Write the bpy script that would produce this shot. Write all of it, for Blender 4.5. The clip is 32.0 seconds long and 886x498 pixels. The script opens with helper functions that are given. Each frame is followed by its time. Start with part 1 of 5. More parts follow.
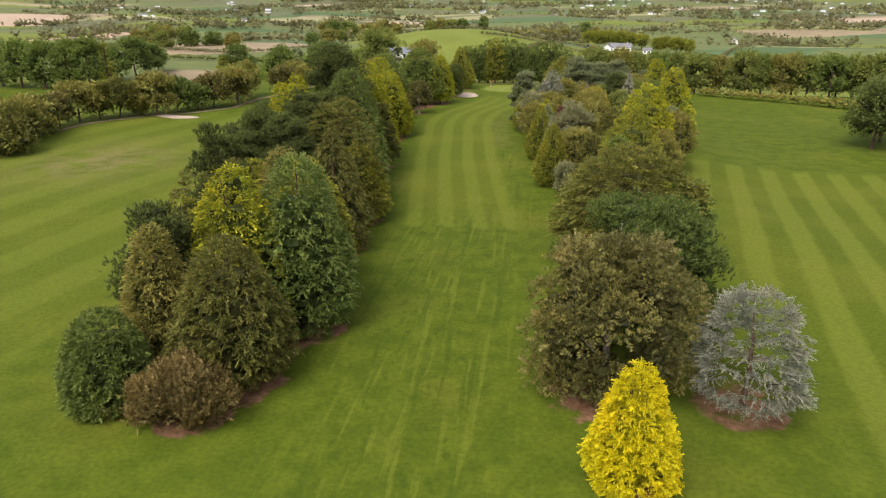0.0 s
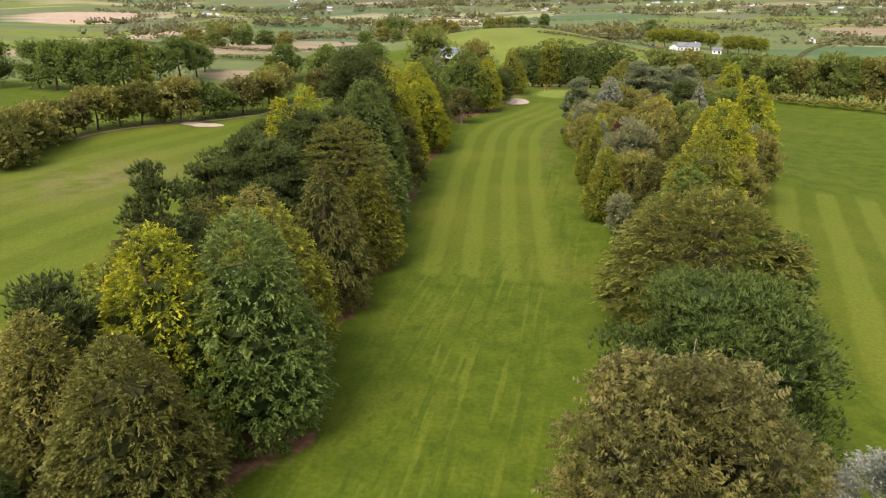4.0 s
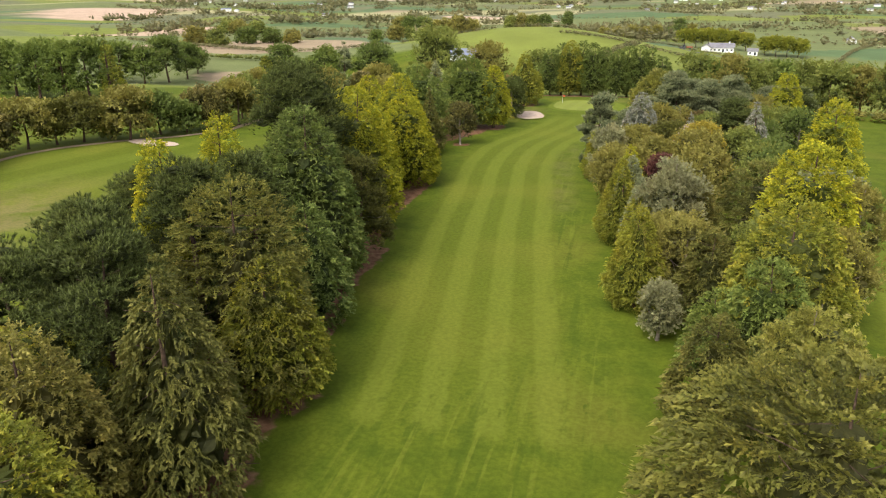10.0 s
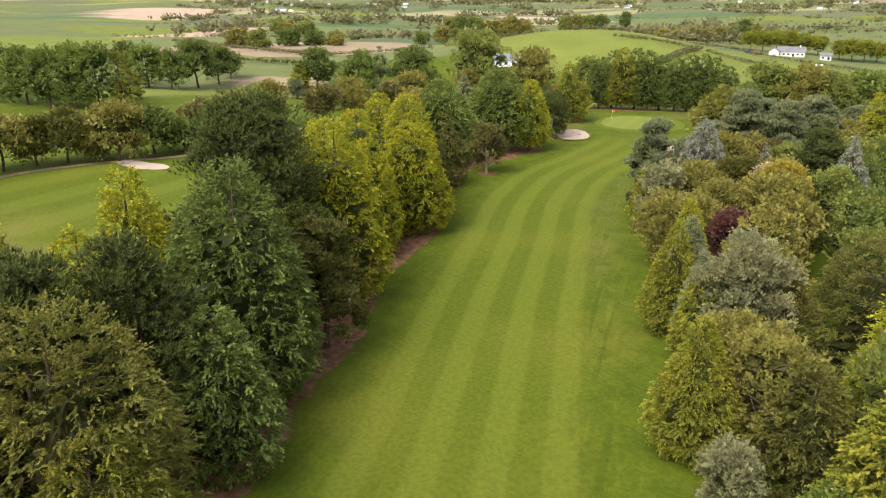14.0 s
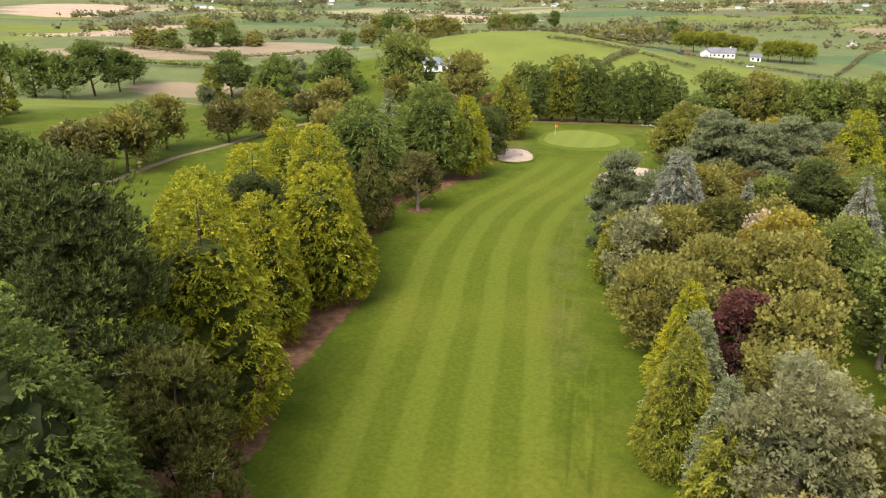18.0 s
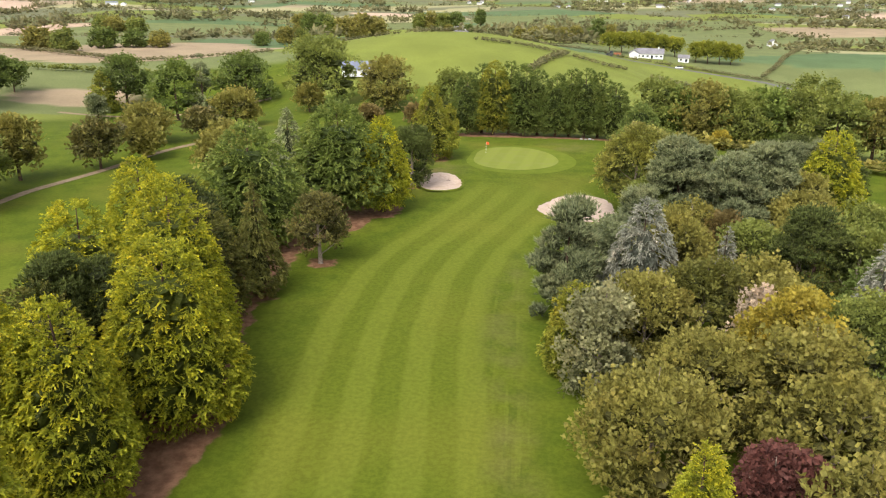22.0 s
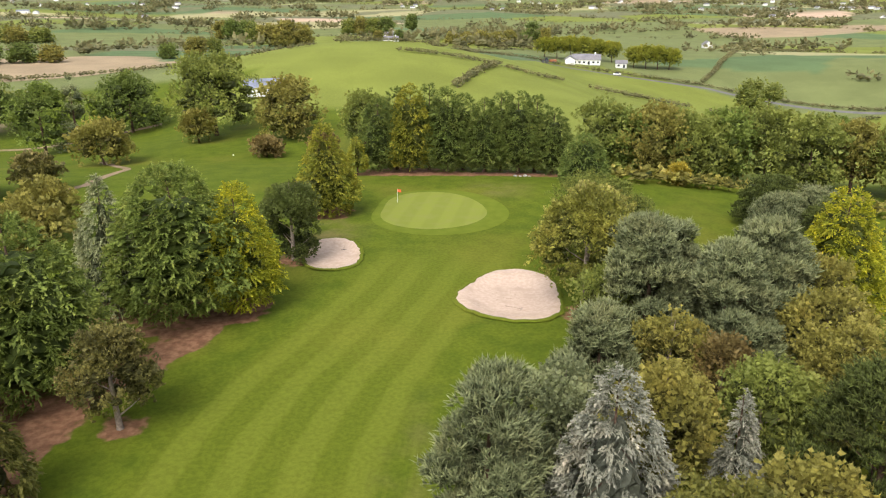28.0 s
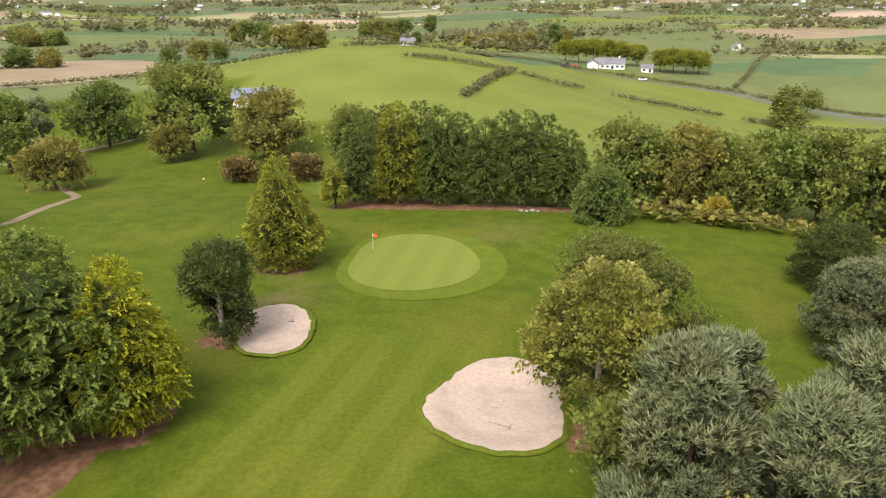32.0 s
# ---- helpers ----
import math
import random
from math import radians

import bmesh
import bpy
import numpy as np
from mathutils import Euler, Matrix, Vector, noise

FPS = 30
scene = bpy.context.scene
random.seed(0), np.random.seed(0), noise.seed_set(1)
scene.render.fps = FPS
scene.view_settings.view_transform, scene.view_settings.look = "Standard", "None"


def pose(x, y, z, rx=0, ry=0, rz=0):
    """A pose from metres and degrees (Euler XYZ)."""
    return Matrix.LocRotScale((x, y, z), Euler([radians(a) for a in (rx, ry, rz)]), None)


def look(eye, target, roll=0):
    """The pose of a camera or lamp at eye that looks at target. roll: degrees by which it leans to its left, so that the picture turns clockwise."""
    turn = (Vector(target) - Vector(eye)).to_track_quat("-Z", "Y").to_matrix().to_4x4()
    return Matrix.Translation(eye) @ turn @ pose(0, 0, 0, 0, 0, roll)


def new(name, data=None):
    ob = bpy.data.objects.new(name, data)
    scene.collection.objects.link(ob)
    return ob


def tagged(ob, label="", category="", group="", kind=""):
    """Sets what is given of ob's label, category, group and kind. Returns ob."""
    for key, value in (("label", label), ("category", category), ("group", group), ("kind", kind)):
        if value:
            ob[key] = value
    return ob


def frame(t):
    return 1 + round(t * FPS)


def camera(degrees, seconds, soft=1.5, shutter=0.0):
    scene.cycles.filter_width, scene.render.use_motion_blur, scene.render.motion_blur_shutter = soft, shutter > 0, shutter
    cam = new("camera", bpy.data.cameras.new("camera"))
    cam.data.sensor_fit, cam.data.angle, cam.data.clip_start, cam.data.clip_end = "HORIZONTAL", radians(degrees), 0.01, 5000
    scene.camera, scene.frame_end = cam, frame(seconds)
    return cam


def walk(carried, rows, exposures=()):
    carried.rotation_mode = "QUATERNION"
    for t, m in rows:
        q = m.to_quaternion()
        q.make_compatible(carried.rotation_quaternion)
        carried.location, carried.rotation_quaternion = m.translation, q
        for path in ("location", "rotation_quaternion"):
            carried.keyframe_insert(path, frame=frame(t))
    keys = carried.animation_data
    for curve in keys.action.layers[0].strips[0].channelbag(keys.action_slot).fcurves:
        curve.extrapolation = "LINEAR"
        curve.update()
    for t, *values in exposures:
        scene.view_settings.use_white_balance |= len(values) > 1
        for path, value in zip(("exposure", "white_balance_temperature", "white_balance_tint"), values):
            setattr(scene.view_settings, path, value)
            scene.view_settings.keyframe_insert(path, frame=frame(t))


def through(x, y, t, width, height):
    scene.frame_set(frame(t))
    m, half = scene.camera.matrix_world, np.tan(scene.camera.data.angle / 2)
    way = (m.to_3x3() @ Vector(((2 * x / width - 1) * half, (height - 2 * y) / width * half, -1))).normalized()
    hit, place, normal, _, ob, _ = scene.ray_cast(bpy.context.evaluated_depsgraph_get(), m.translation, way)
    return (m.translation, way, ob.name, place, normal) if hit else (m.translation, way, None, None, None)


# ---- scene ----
cam = camera(62.0, 32.0, 1.15)
PATH = [
    (0, (11.561, -3.253, 29.115), (11.324, -1.376, 28.469), -0.1),
    (0.5, (11.649, -0.889, 29.171), (11.413, 0.988, 28.523), -0.1),
    (1, (11.768, 1.645, 29.215), (11.531, 3.521, 28.565), -0.1),
    (1.5, (11.98, 3.977, 29.204), (11.742, 5.853, 28.553), -0.1),
    (2, (12.265, 6.544, 29.198), (12.026, 8.42, 28.547), -0.1),
    (2.5, (12.512, 8.919, 29.222), (12.256, 10.792, 28.57), -0.1),
    (3, (12.72, 11.521, 29.222), (12.395, 13.383, 28.568), -0.2),
    (3.5, (12.89, 13.795, 29.265), (12.523, 15.649, 28.612), -0.3),
    (5.5, (12.339, 24.286, 28.91), (11.923, 26.131, 28.259), -0.3),
    (6, (12.173, 26.917, 28.901), (11.753, 28.761, 28.25), -0.3),
    (6.5, (12.088, 29.372, 28.903), (11.666, 31.215, 28.251), -0.2),
    (7, (11.982, 32.132, 28.877), (11.556, 33.974, 28.224), -0.2),
    (7.5, (11.958, 34.532, 28.931), (11.527, 36.372, 28.277), -0.2),
    (8, (11.95, 37.11, 28.904), (11.513, 38.949, 28.249), -0.2),
    (8.5, (11.971, 39.42, 28.927), (11.532, 41.258, 28.272), -0.1),
    (9, (11.978, 42.085, 28.919), (11.537, 43.923, 28.263), -0.1),
    (9.5, (11.963, 44.633, 28.895), (11.519, 46.468, 28.237), -0.1),
    (10, (11.975, 47.384, 28.86), (11.529, 49.219, 28.201), -0.2),
    (10.5, (11.99, 50.014, 28.796), (11.542, 51.848, 28.136), -0.2),
    (11, (12.003, 52.997, 28.675), (11.555, 54.831, 28.017), -0.2),
    (11.5, (12.063, 55.766, 28.643), (11.615, 57.6, 27.984), -0.2),
    (12, (12.127, 58.741, 28.651), (11.679, 60.575, 27.991), -0.2),
    (12.5, (12.124, 61.828, 28.729), (11.672, 63.661, 28.069), -0.2),
    (13, (12.092, 64.519, 29.003), (11.624, 66.348, 28.343), -0.2),
    (13.5, (11.933, 67.438, 29.273), (11.414, 69.253, 28.611), -0.3),
    (14, (11.67, 70.046, 29.458), (11.09, 71.843, 28.798), -0.3),
    (14.5, (11.197, 72.8, 29.678), (10.567, 74.579, 29.018), -0.4),
    (16.5, (8.362, 83.326, 30.092), (7.764, 85.115, 29.428), -0.1),
    (17, (7.709, 85.89, 30.118), (7.165, 87.695, 29.452), -0.1),
    (17.5, (7.035, 88.386, 30.155), (6.581, 90.216, 29.489), 0.0),
    (18, (6.428, 90.862, 30.187), (6.022, 92.704, 29.52), 0.1),
    (18.5, (5.94, 93.319, 30.224), (5.561, 95.166, 29.556), 0.1),
    (19, (5.576, 95.928, 30.247), (5.214, 97.778, 29.578), 0.1),
    (19.5, (5.216, 98.807, 30.242), (4.862, 100.658, 29.572), 0.1),
    (20, (4.936, 101.42, 30.271), (4.587, 103.272, 29.601), 0.2),
    (20.5, (4.766, 104.204, 30.306), (4.421, 106.056, 29.635), 0.2),
    (21, (4.607, 106.802, 30.315), (4.289, 108.659, 29.644), 0.3),
    (21.5, (4.529, 109.495, 30.339), (4.274, 111.362, 29.668), 0.5),
    (22, (4.513, 112.117, 30.364), (4.288, 113.987, 29.693), 0.5),
    (22.5, (4.587, 114.883, 30.453), (4.377, 116.756, 29.782), 0.6),
    (23, (4.726, 117.63, 30.544), (4.522, 119.503, 29.872), 0.6),
    (23.5, (4.749, 120.225, 30.629), (4.547, 122.098, 29.957), 0.7),
    (24, (4.835, 122.985, 30.724), (4.615, 124.855, 30.051), 0.7),
    (24.5, (4.957, 125.579, 30.924), (4.7, 127.444, 30.249), 0.7),
    (26.5, (5.901, 134.33, 31.364), (5.696, 136.205, 30.698), -0.5),
    (27, (6.306, 137.029, 31.294), (6.171, 138.91, 30.63), -0.3),
    (27.5, (6.721, 139.738, 31.278), (6.625, 141.621, 30.613), -0.2),
    (28, (7.214, 142.591, 31.272), (7.139, 144.476, 30.608), -0.1),
    (28.5, (7.632, 145.317, 31.295), (7.571, 147.203, 30.631), -0.1),
    (29, (8.086, 148.071, 31.439), (8.032, 149.957, 30.775), -0.1),
    (29.5, (8.503, 150.749, 31.467), (8.452, 152.635, 30.804), -0.1),
    (30, (9.015, 153.731, 31.437), (8.962, 155.617, 30.774), -0.0),
    (30.5, (9.522, 156.492, 31.369), (9.435, 158.376, 30.705), -0.1),
    (31, (10.077, 159.31, 31.357), (9.968, 161.194, 30.693), -0.1),
    (31.5, (10.552, 161.867, 31.323), (10.429, 163.75, 30.66), -0.2),
    (32, (11.078, 164.737, 31.267), (10.942, 166.62, 30.604), -0.3),
]
walk(cam, [(t, look(eye, target, roll)) for t, eye, target, roll in PATH], [(0, 0.58), (3, 0.66), (9, 0.82), (16, 0.90), (26, 0.88), (32, 0.78)])

# ---- light ----
world = bpy.data.worlds.new("world")
scene.world = world
world.use_nodes = True
wn = world.node_tree.nodes
wl = world.node_tree.links
sky = wn.new("ShaderNodeTexSky")
sky.sky_type = "NISHITA"
sky.sun_disc = False
sky.sun_elevation = radians(50)
sky.sun_rotation = radians(200)
sky.air_density, sky.dust_density, sky.ozone_density = 1.0, 4.0, 1.0
soft_sky = wn.new("ShaderNodeHueSaturation")
soft_sky.inputs["Saturation"].default_value = 0.35
wl.new(sky.outputs[0], soft_sky.inputs["Color"])
wl.new(soft_sky.outputs[0], wn["Background"].inputs["Color"])
wn["Background"].inputs["Strength"].default_value = 0.15

sun = new("sun", bpy.data.lights.new("sun", "SUN"))
sun.data.energy = 1.1
sun.data.angle = radians(28)
sun.data.color = (1.0, 0.95, 0.90)
SUN_AZ, SUN_EL = radians(200), radians(50)
sun.matrix_world = look((0, 0, 100), (-math.sin(SUN_AZ) * math.cos(SUN_EL), -math.cos(SUN_AZ) * math.cos(SUN_EL), 100 - math.sin(SUN_EL)))


# ---- the lie of the land ----
def step(v, a, b):
    s = np.clip((np.asarray(v, float) - a) / (b - a), 0, 1)
    return s * s * (3 - 2 * s)


def knoll(x, y, cx, cy, rx, ry, h):
    return h * np.exp(-((x - cx) / rx) ** 2 - ((y - cy) / ry) ** 2)


def land(x, y):
    """Height of the ground."""
    x, y = np.asarray(x, float), np.asarray(y, float)
    z = -3.0 * step(y, 258, 300)
    z = z + knoll(x, y, -35, 450, 75, 85, 14.5)
    z = z + knoll(x, y, 175, 470, 100, 110, -24)
    z = z + knoll(x, y, -120, 345, 60, 45, -9)
    z = z - 12 * step(y, 540, 820) + 12 * step(np.hypot(x, y), 1500, 3000)
    z = z + 45 * step(np.hypot(x, y), 2600, 4300)
    far = step(np.hypot(x, y - 200), 420, 900)
    z = z + far * (5.0 * np.sin(x / 170 + 1.3) * np.cos(y / 140 + 0.6) + 3.0 * np.sin(x / 71 + y / 118))
    z = z - 2.5 * step(x, 34, 62) * step(y, 40, 130)
    near = 1 - step(np.abs(x), 60, 140)
    z = z + near * 0.12 * (np.sin(x / 7.3 + y / 11.0) + np.sin(y / 9.1 - x / 17.0))
    for cx, cy, rx, ry in BUNKERS:
        z = z - 0.55 * (1 - step(np.hypot((x - cx) / rx, (y - cy) / ry), 0.55, 1.0))
    return z


BUNKERS = ((-10.0, 228.5, 4.2, 5.6), (11.5, 216.5, 5.4, 6.6))


def gz(x, y):
    return float(land(x, y))


# ---- materials ----
class Nodes:
    """A small helper for node materials."""

    def __init__(self, name):
        self.mat = bpy.data.materials.new(name)
        self.mat.use_nodes = True
        self.t = self.mat.node_tree
        self.bsdf = self.t.nodes["Principled BSDF"]

    def put(self, value, socket):
        if isinstance(value, bpy.types.NodeSocket):
            self.t.links.new(value, socket)
        elif isinstance(value, tuple) and len(value) == 3 and socket.type == "RGBA":
            socket.default_value = (*value, 1)
        else:
            socket.default_value = value

    def coords(self):
        return self.t.nodes.new("ShaderNodeTexCoord").outputs["Object"]

    def noise(self, scale, detail=3.0, vec=None, stretch=None):
        n = self.t.nodes.new("ShaderNodeTexNoise")
        n.inputs["Scale"].default_value, n.inputs["Detail"].default_value = scale, detail
        vec = vec or self.coords()
        if stretch:
            m = self.t.nodes.new("ShaderNodeMapping")
            m.inputs["Scale"].default_value = stretch
            self.t.links.new(vec, m.inputs["Vector"])
            vec = m.outputs[0]
        self.t.links.new(vec, n.inputs["Vector"])
        return n.outputs["Fac"]

    def attr(self, name, colour=False):
        n = self.t.nodes.new("ShaderNodeAttribute")
        n.attribute_name = name
        return n.outputs["Color" if colour else "Fac"]

    def island(self):
        return self.t.nodes.new("ShaderNodeNewGeometry").outputs["Random Per Island"]

    def any_object(self):
        return self.t.nodes.new("ShaderNodeObjectInfo").outputs["Random"]

    def math(self, op, a, b=0.0, clamp=False):
        n = self.t.nodes.new("ShaderNodeMath")
        n.operation, n.use_clamp = op, clamp
        self.put(a, n.inputs[0]), self.put(b, n.inputs[1])
        return n.outputs[0]

    def ramp(self, v, a, b):
        n = self.t.nodes.new("ShaderNodeMapRange")
        n.interpolation_type = "SMOOTHSTEP"
        self.put(v, n.inputs["Value"])
        n.inputs["From Min"].default_value, n.inputs["From Max"].default_value = a, b
        return n.outputs["Result"]

    def mix(self, fac, a, b, how="MIX"):
        n = self.t.nodes.new("ShaderNodeMix")
        n.data_type, n.blend_type = "RGBA", how
        self.put(fac, n.inputs["Factor"]), self.put(a, n.inputs["A"]), self.put(b, n.inputs["B"])
        return next(o for o in n.outputs if o.type == "RGBA")

    def bump(self, height, strength, distance):
        n = self.t.nodes.new("ShaderNodeBump")
        n.inputs["Strength"].default_value, n.inputs["Distance"].default_value = strength, distance
        self.put(height, n.inputs["Height"])
        self.t.links.new(n.outputs[0], self.bsdf.inputs["Normal"])

    def done(self, colour, rough=0.8, spec=0.2, metal=0.0, through=0.0):
        self.put(colour, self.bsdf.inputs["Base Color"])
        self.put(rough, self.bsdf.inputs["Roughness"])
        self.bsdf.inputs["Specular IOR Level"].default_value = spec
        self.bsdf.inputs["Metallic"].default_value = metal
        if through:
            tr = self.t.nodes.new("ShaderNodeBsdfTranslucent")
            self.put(colour, tr.inputs["Color"])
            mx = self.t.nodes.new("ShaderNodeMixShader")
            mx.inputs[0].default_value = through
            self.t.links.new(self.bsdf.outputs[0], mx.inputs[1])
            self.t.links.new(tr.outputs[0], mx.inputs[2])
            self.t.links.new(mx.outputs[0], self.t.nodes["Material Output"].inputs["Surface"])
        return self.mat


def foliage(name, deep, mid, tip, spread=0.44, through=0.32):
    """Leaves: deep paints the shade inside a crown, mid outside, tip on new growth and lit tops, each spray a little
    different.
    """
    n = Nodes(name)
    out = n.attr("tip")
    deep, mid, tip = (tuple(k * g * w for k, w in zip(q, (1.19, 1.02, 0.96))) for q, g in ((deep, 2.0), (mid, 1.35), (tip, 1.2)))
    # the lowest tip values are darkened further, as shade painted deep in the crown
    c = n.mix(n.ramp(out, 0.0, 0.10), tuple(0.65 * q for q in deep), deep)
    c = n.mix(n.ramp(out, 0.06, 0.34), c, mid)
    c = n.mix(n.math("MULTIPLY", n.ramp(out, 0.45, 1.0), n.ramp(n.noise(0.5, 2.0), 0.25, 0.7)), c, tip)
    grain = n.noise(5.0, 3.0)
    c = n.mix(n.ramp(grain, 0.34, 0.66), n.mix(1.0, c, (0.84, 0.85, 0.82), "MULTIPLY"), n.mix(1.0, c, (1.12, 1.12, 1.10), "MULTIPLY"))
    bough, leaf = n.attr("tone"), n.island()
    c = n.mix(1.0, c, n.mix(bough, (1 - spread * 0.7, 1 - spread * 0.65, 1 - spread * 0.6), (1 + spread * 0.55, 1 + spread * 0.5, 1 + spread * 0.4)), "MULTIPLY")
    c = n.mix(1.0, c, n.mix(leaf, (1 - spread * 0.4,) * 3, (1 + spread * 0.4,) * 3), "MULTIPLY")
    c = n.mix(n.ramp(n.noise(0.35, 2.0), 0.45, 0.8), c, n.mix(1.0, c, (1.08, 0.97, 0.9), "MULTIPLY"))
    return n.done(c, 0.62, 0.25, through=through)


def plain(name, colour, rough=0.7, spec=0.3, metal=0.0, grain=0.0, scale=8.0):
    n = Nodes(name)
    if grain:
        v = n.math("ADD", n.math("MULTIPLY", n.noise(scale, 4.0), 0.6), n.math("MULTIPLY", n.noise(scale * 0.13, 3.0), 0.4))
        n.bump(v, 0.4, 0.02)
        colour = n.mix(n.ramp(v, 0.3, 0.7), tuple(c * (1 - grain) for c in colour), tuple(min(c * (1 + grain), 1) for c in colour))
    return n.done(colour, rough, spec, metal)


def turf_material():
    n = Nodes("turf")
    co = n.coords()
    fine, patch, broad = n.math("ADD", n.math("MULTIPLY", n.noise(2.6, 4.0), 0.6), n.math("MULTIPLY", n.noise(11.0, 3.0), 0.4)), n.noise(0.35, 4.0), n.noise(0.06, 3.0)
    long = n.math("MAXIMUM", n.noise(1.0, 4.0, stretch=(1.0, 0.05, 1.0)), n.noise(1.0, 3.0, stretch=(0.9, 0.35, 1.0)))
    grass = n.mix(n.ramp(patch, 0.3, 0.7), (0.077, 0.116, 0.009), (0.108, 0.147, 0.012))
    grass = n.mix(n.math("MULTIPLY", n.ramp(broad, 0.5, 0.75), 0.6), grass, (0.165, 0.170, 0.024))
    # mown stripes along the fairways
    u = n.attr("lane")
    wob = n.math("ADD", u, n.math("MULTIPLY", n.math("SUBTRACT", n.noise(0.25, 3.0), 0.5), 0.7))
    wave = n.math("SINE", n.math("MULTIPLY", wob, math.pi / STRIPE))
    stripe = n.math("ADD", n.math("MULTIPLY", n.math("SUBTRACT", n.ramp(wave, -0.45, 0.45), 0.5), n.attr("mow")), 0.5)
    fair = n.mix(stripe, (0.099, 0.136, 0.011), (0.143, 0.182, 0.020))
    fair = n.mix(n.math("MULTIPLY", n.ramp(broad, 0.42, 0.7), 0.35), fair, (0.185, 0.195, 0.026))
    c = n.mix(n.attr("fair"), grass, fair)
    # wheel marks run lengthwise
    c = n.mix(n.math("MULTIPLY", n.math("MULTIPLY", n.ramp(long, 0.56, 0.66), n.attr("tracks")), 0.6), c, (0.060, 0.098, 0.008))
    pale = n.noise(1.3, 3.0, stretch=(1.1, 0.06, 1.0))
    c = n.mix(n.math("MULTIPLY", n.math("MULTIPLY", n.ramp(pale, 0.55, 0.68), n.attr("tracks")), 0.55), c, (0.160, 0.195, 0.022))
    dry = n.math("MULTIPLY", n.attr("dry"), n.ramp(n.noise(0.22, 4.0), 0.35, 0.62))
    c = n.mix(dry, c, (0.215, 0.185, 0.075))
    c = n.mix(n.attr("shade_grass"), c, (0.062, 0.105, 0.015))
    # fields farther off carry their own crop, with distance haze in its colour
    c = n.mix(n.attr("field"), c, n.mix(0.25, n.attr("crop", True), n.mix(1.0, n.attr("crop", True), n.mix(n.ramp(n.noise(0.05, 5.0), 0.3, 0.7), (0.6, 0.6, 0.6), (1.4, 1.4, 1.4)), "MULTIPLY")))
    # bare earth and needles under the trees
    earth = n.mix(n.ramp(n.noise(1.2, 4.0), 0.3, 0.7), (0.165, 0.088, 0.050), (0.275, 0.160, 0.095))
    bare = n.ramp(n.math("ADD", n.attr("soil"), n.math("MULTIPLY", n.math("SUBTRACT", n.noise(0.6, 4.0), 0.5), 0.9)), 0.46, 0.66)
    c = n.mix(bare, c, earth)
    c = n.mix(n.ramp(fine, 0.35, 0.65), c, n.mix(1.0, c, (0.74, 0.76, 0.72), "MULTIPLY"))
    c = n.mix(1.0, c, (1.08, 1.0, 1.0), "MULTIPLY")
    n.bump(n.math("ADD", fine, patch), 0.5, 0.06)
    return n.done(c, 0.9, 0.1)


STRIPE = 2.6
TURF = turf_material()


def sand_material():
    n = Nodes("sand")
    v = n.noise(2.5, 5.0)
    w = n.noise(0.5, 4.0)
    c = n.mix(n.ramp(v, 0.3, 0.7), (0.49, 0.37, 0.29), (0.57, 0.445, 0.355))
    c = n.mix(n.ramp(w, 0.5, 0.75), c, (0.45, 0.34, 0.26))
    marks = n.math("MULTIPLY", n.ramp(n.noise(3.2, 4.0, stretch=(1.0, 0.5, 1.0)), 0.58, 0.70), n.ramp(n.noise(0.22, 2.0), 0.52, 0.66))
    c = n.mix(n.math("MULTIPLY", marks, 0.55), c, (0.30, 0.22, 0.16))
    n.bump(n.math("ADD", v, n.noise(14, 3.0)), 0.6, 0.05)
    return n.done(c, 0.95, 0.1)


def green_material():
    n = Nodes("putting_turf")
    wave = n.math("SINE", n.math("MULTIPLY", n.attr("lane"), math.pi / 1.9))
    c = n.mix(n.ramp(wave, -0.5, 0.5), (0.182, 0.211, 0.032), (0.200, 0.230, 0.036))
    c = n.mix(n.math("MULTIPLY", n.ramp(n.noise(0.5, 4.0), 0.4, 0.7), 0.5), c, (0.205, 0.215, 0.060))
    n.bump(n.noise(9, 3.0), 0.2, 0.02)
    return n.done(c, 0.85, 0.15)


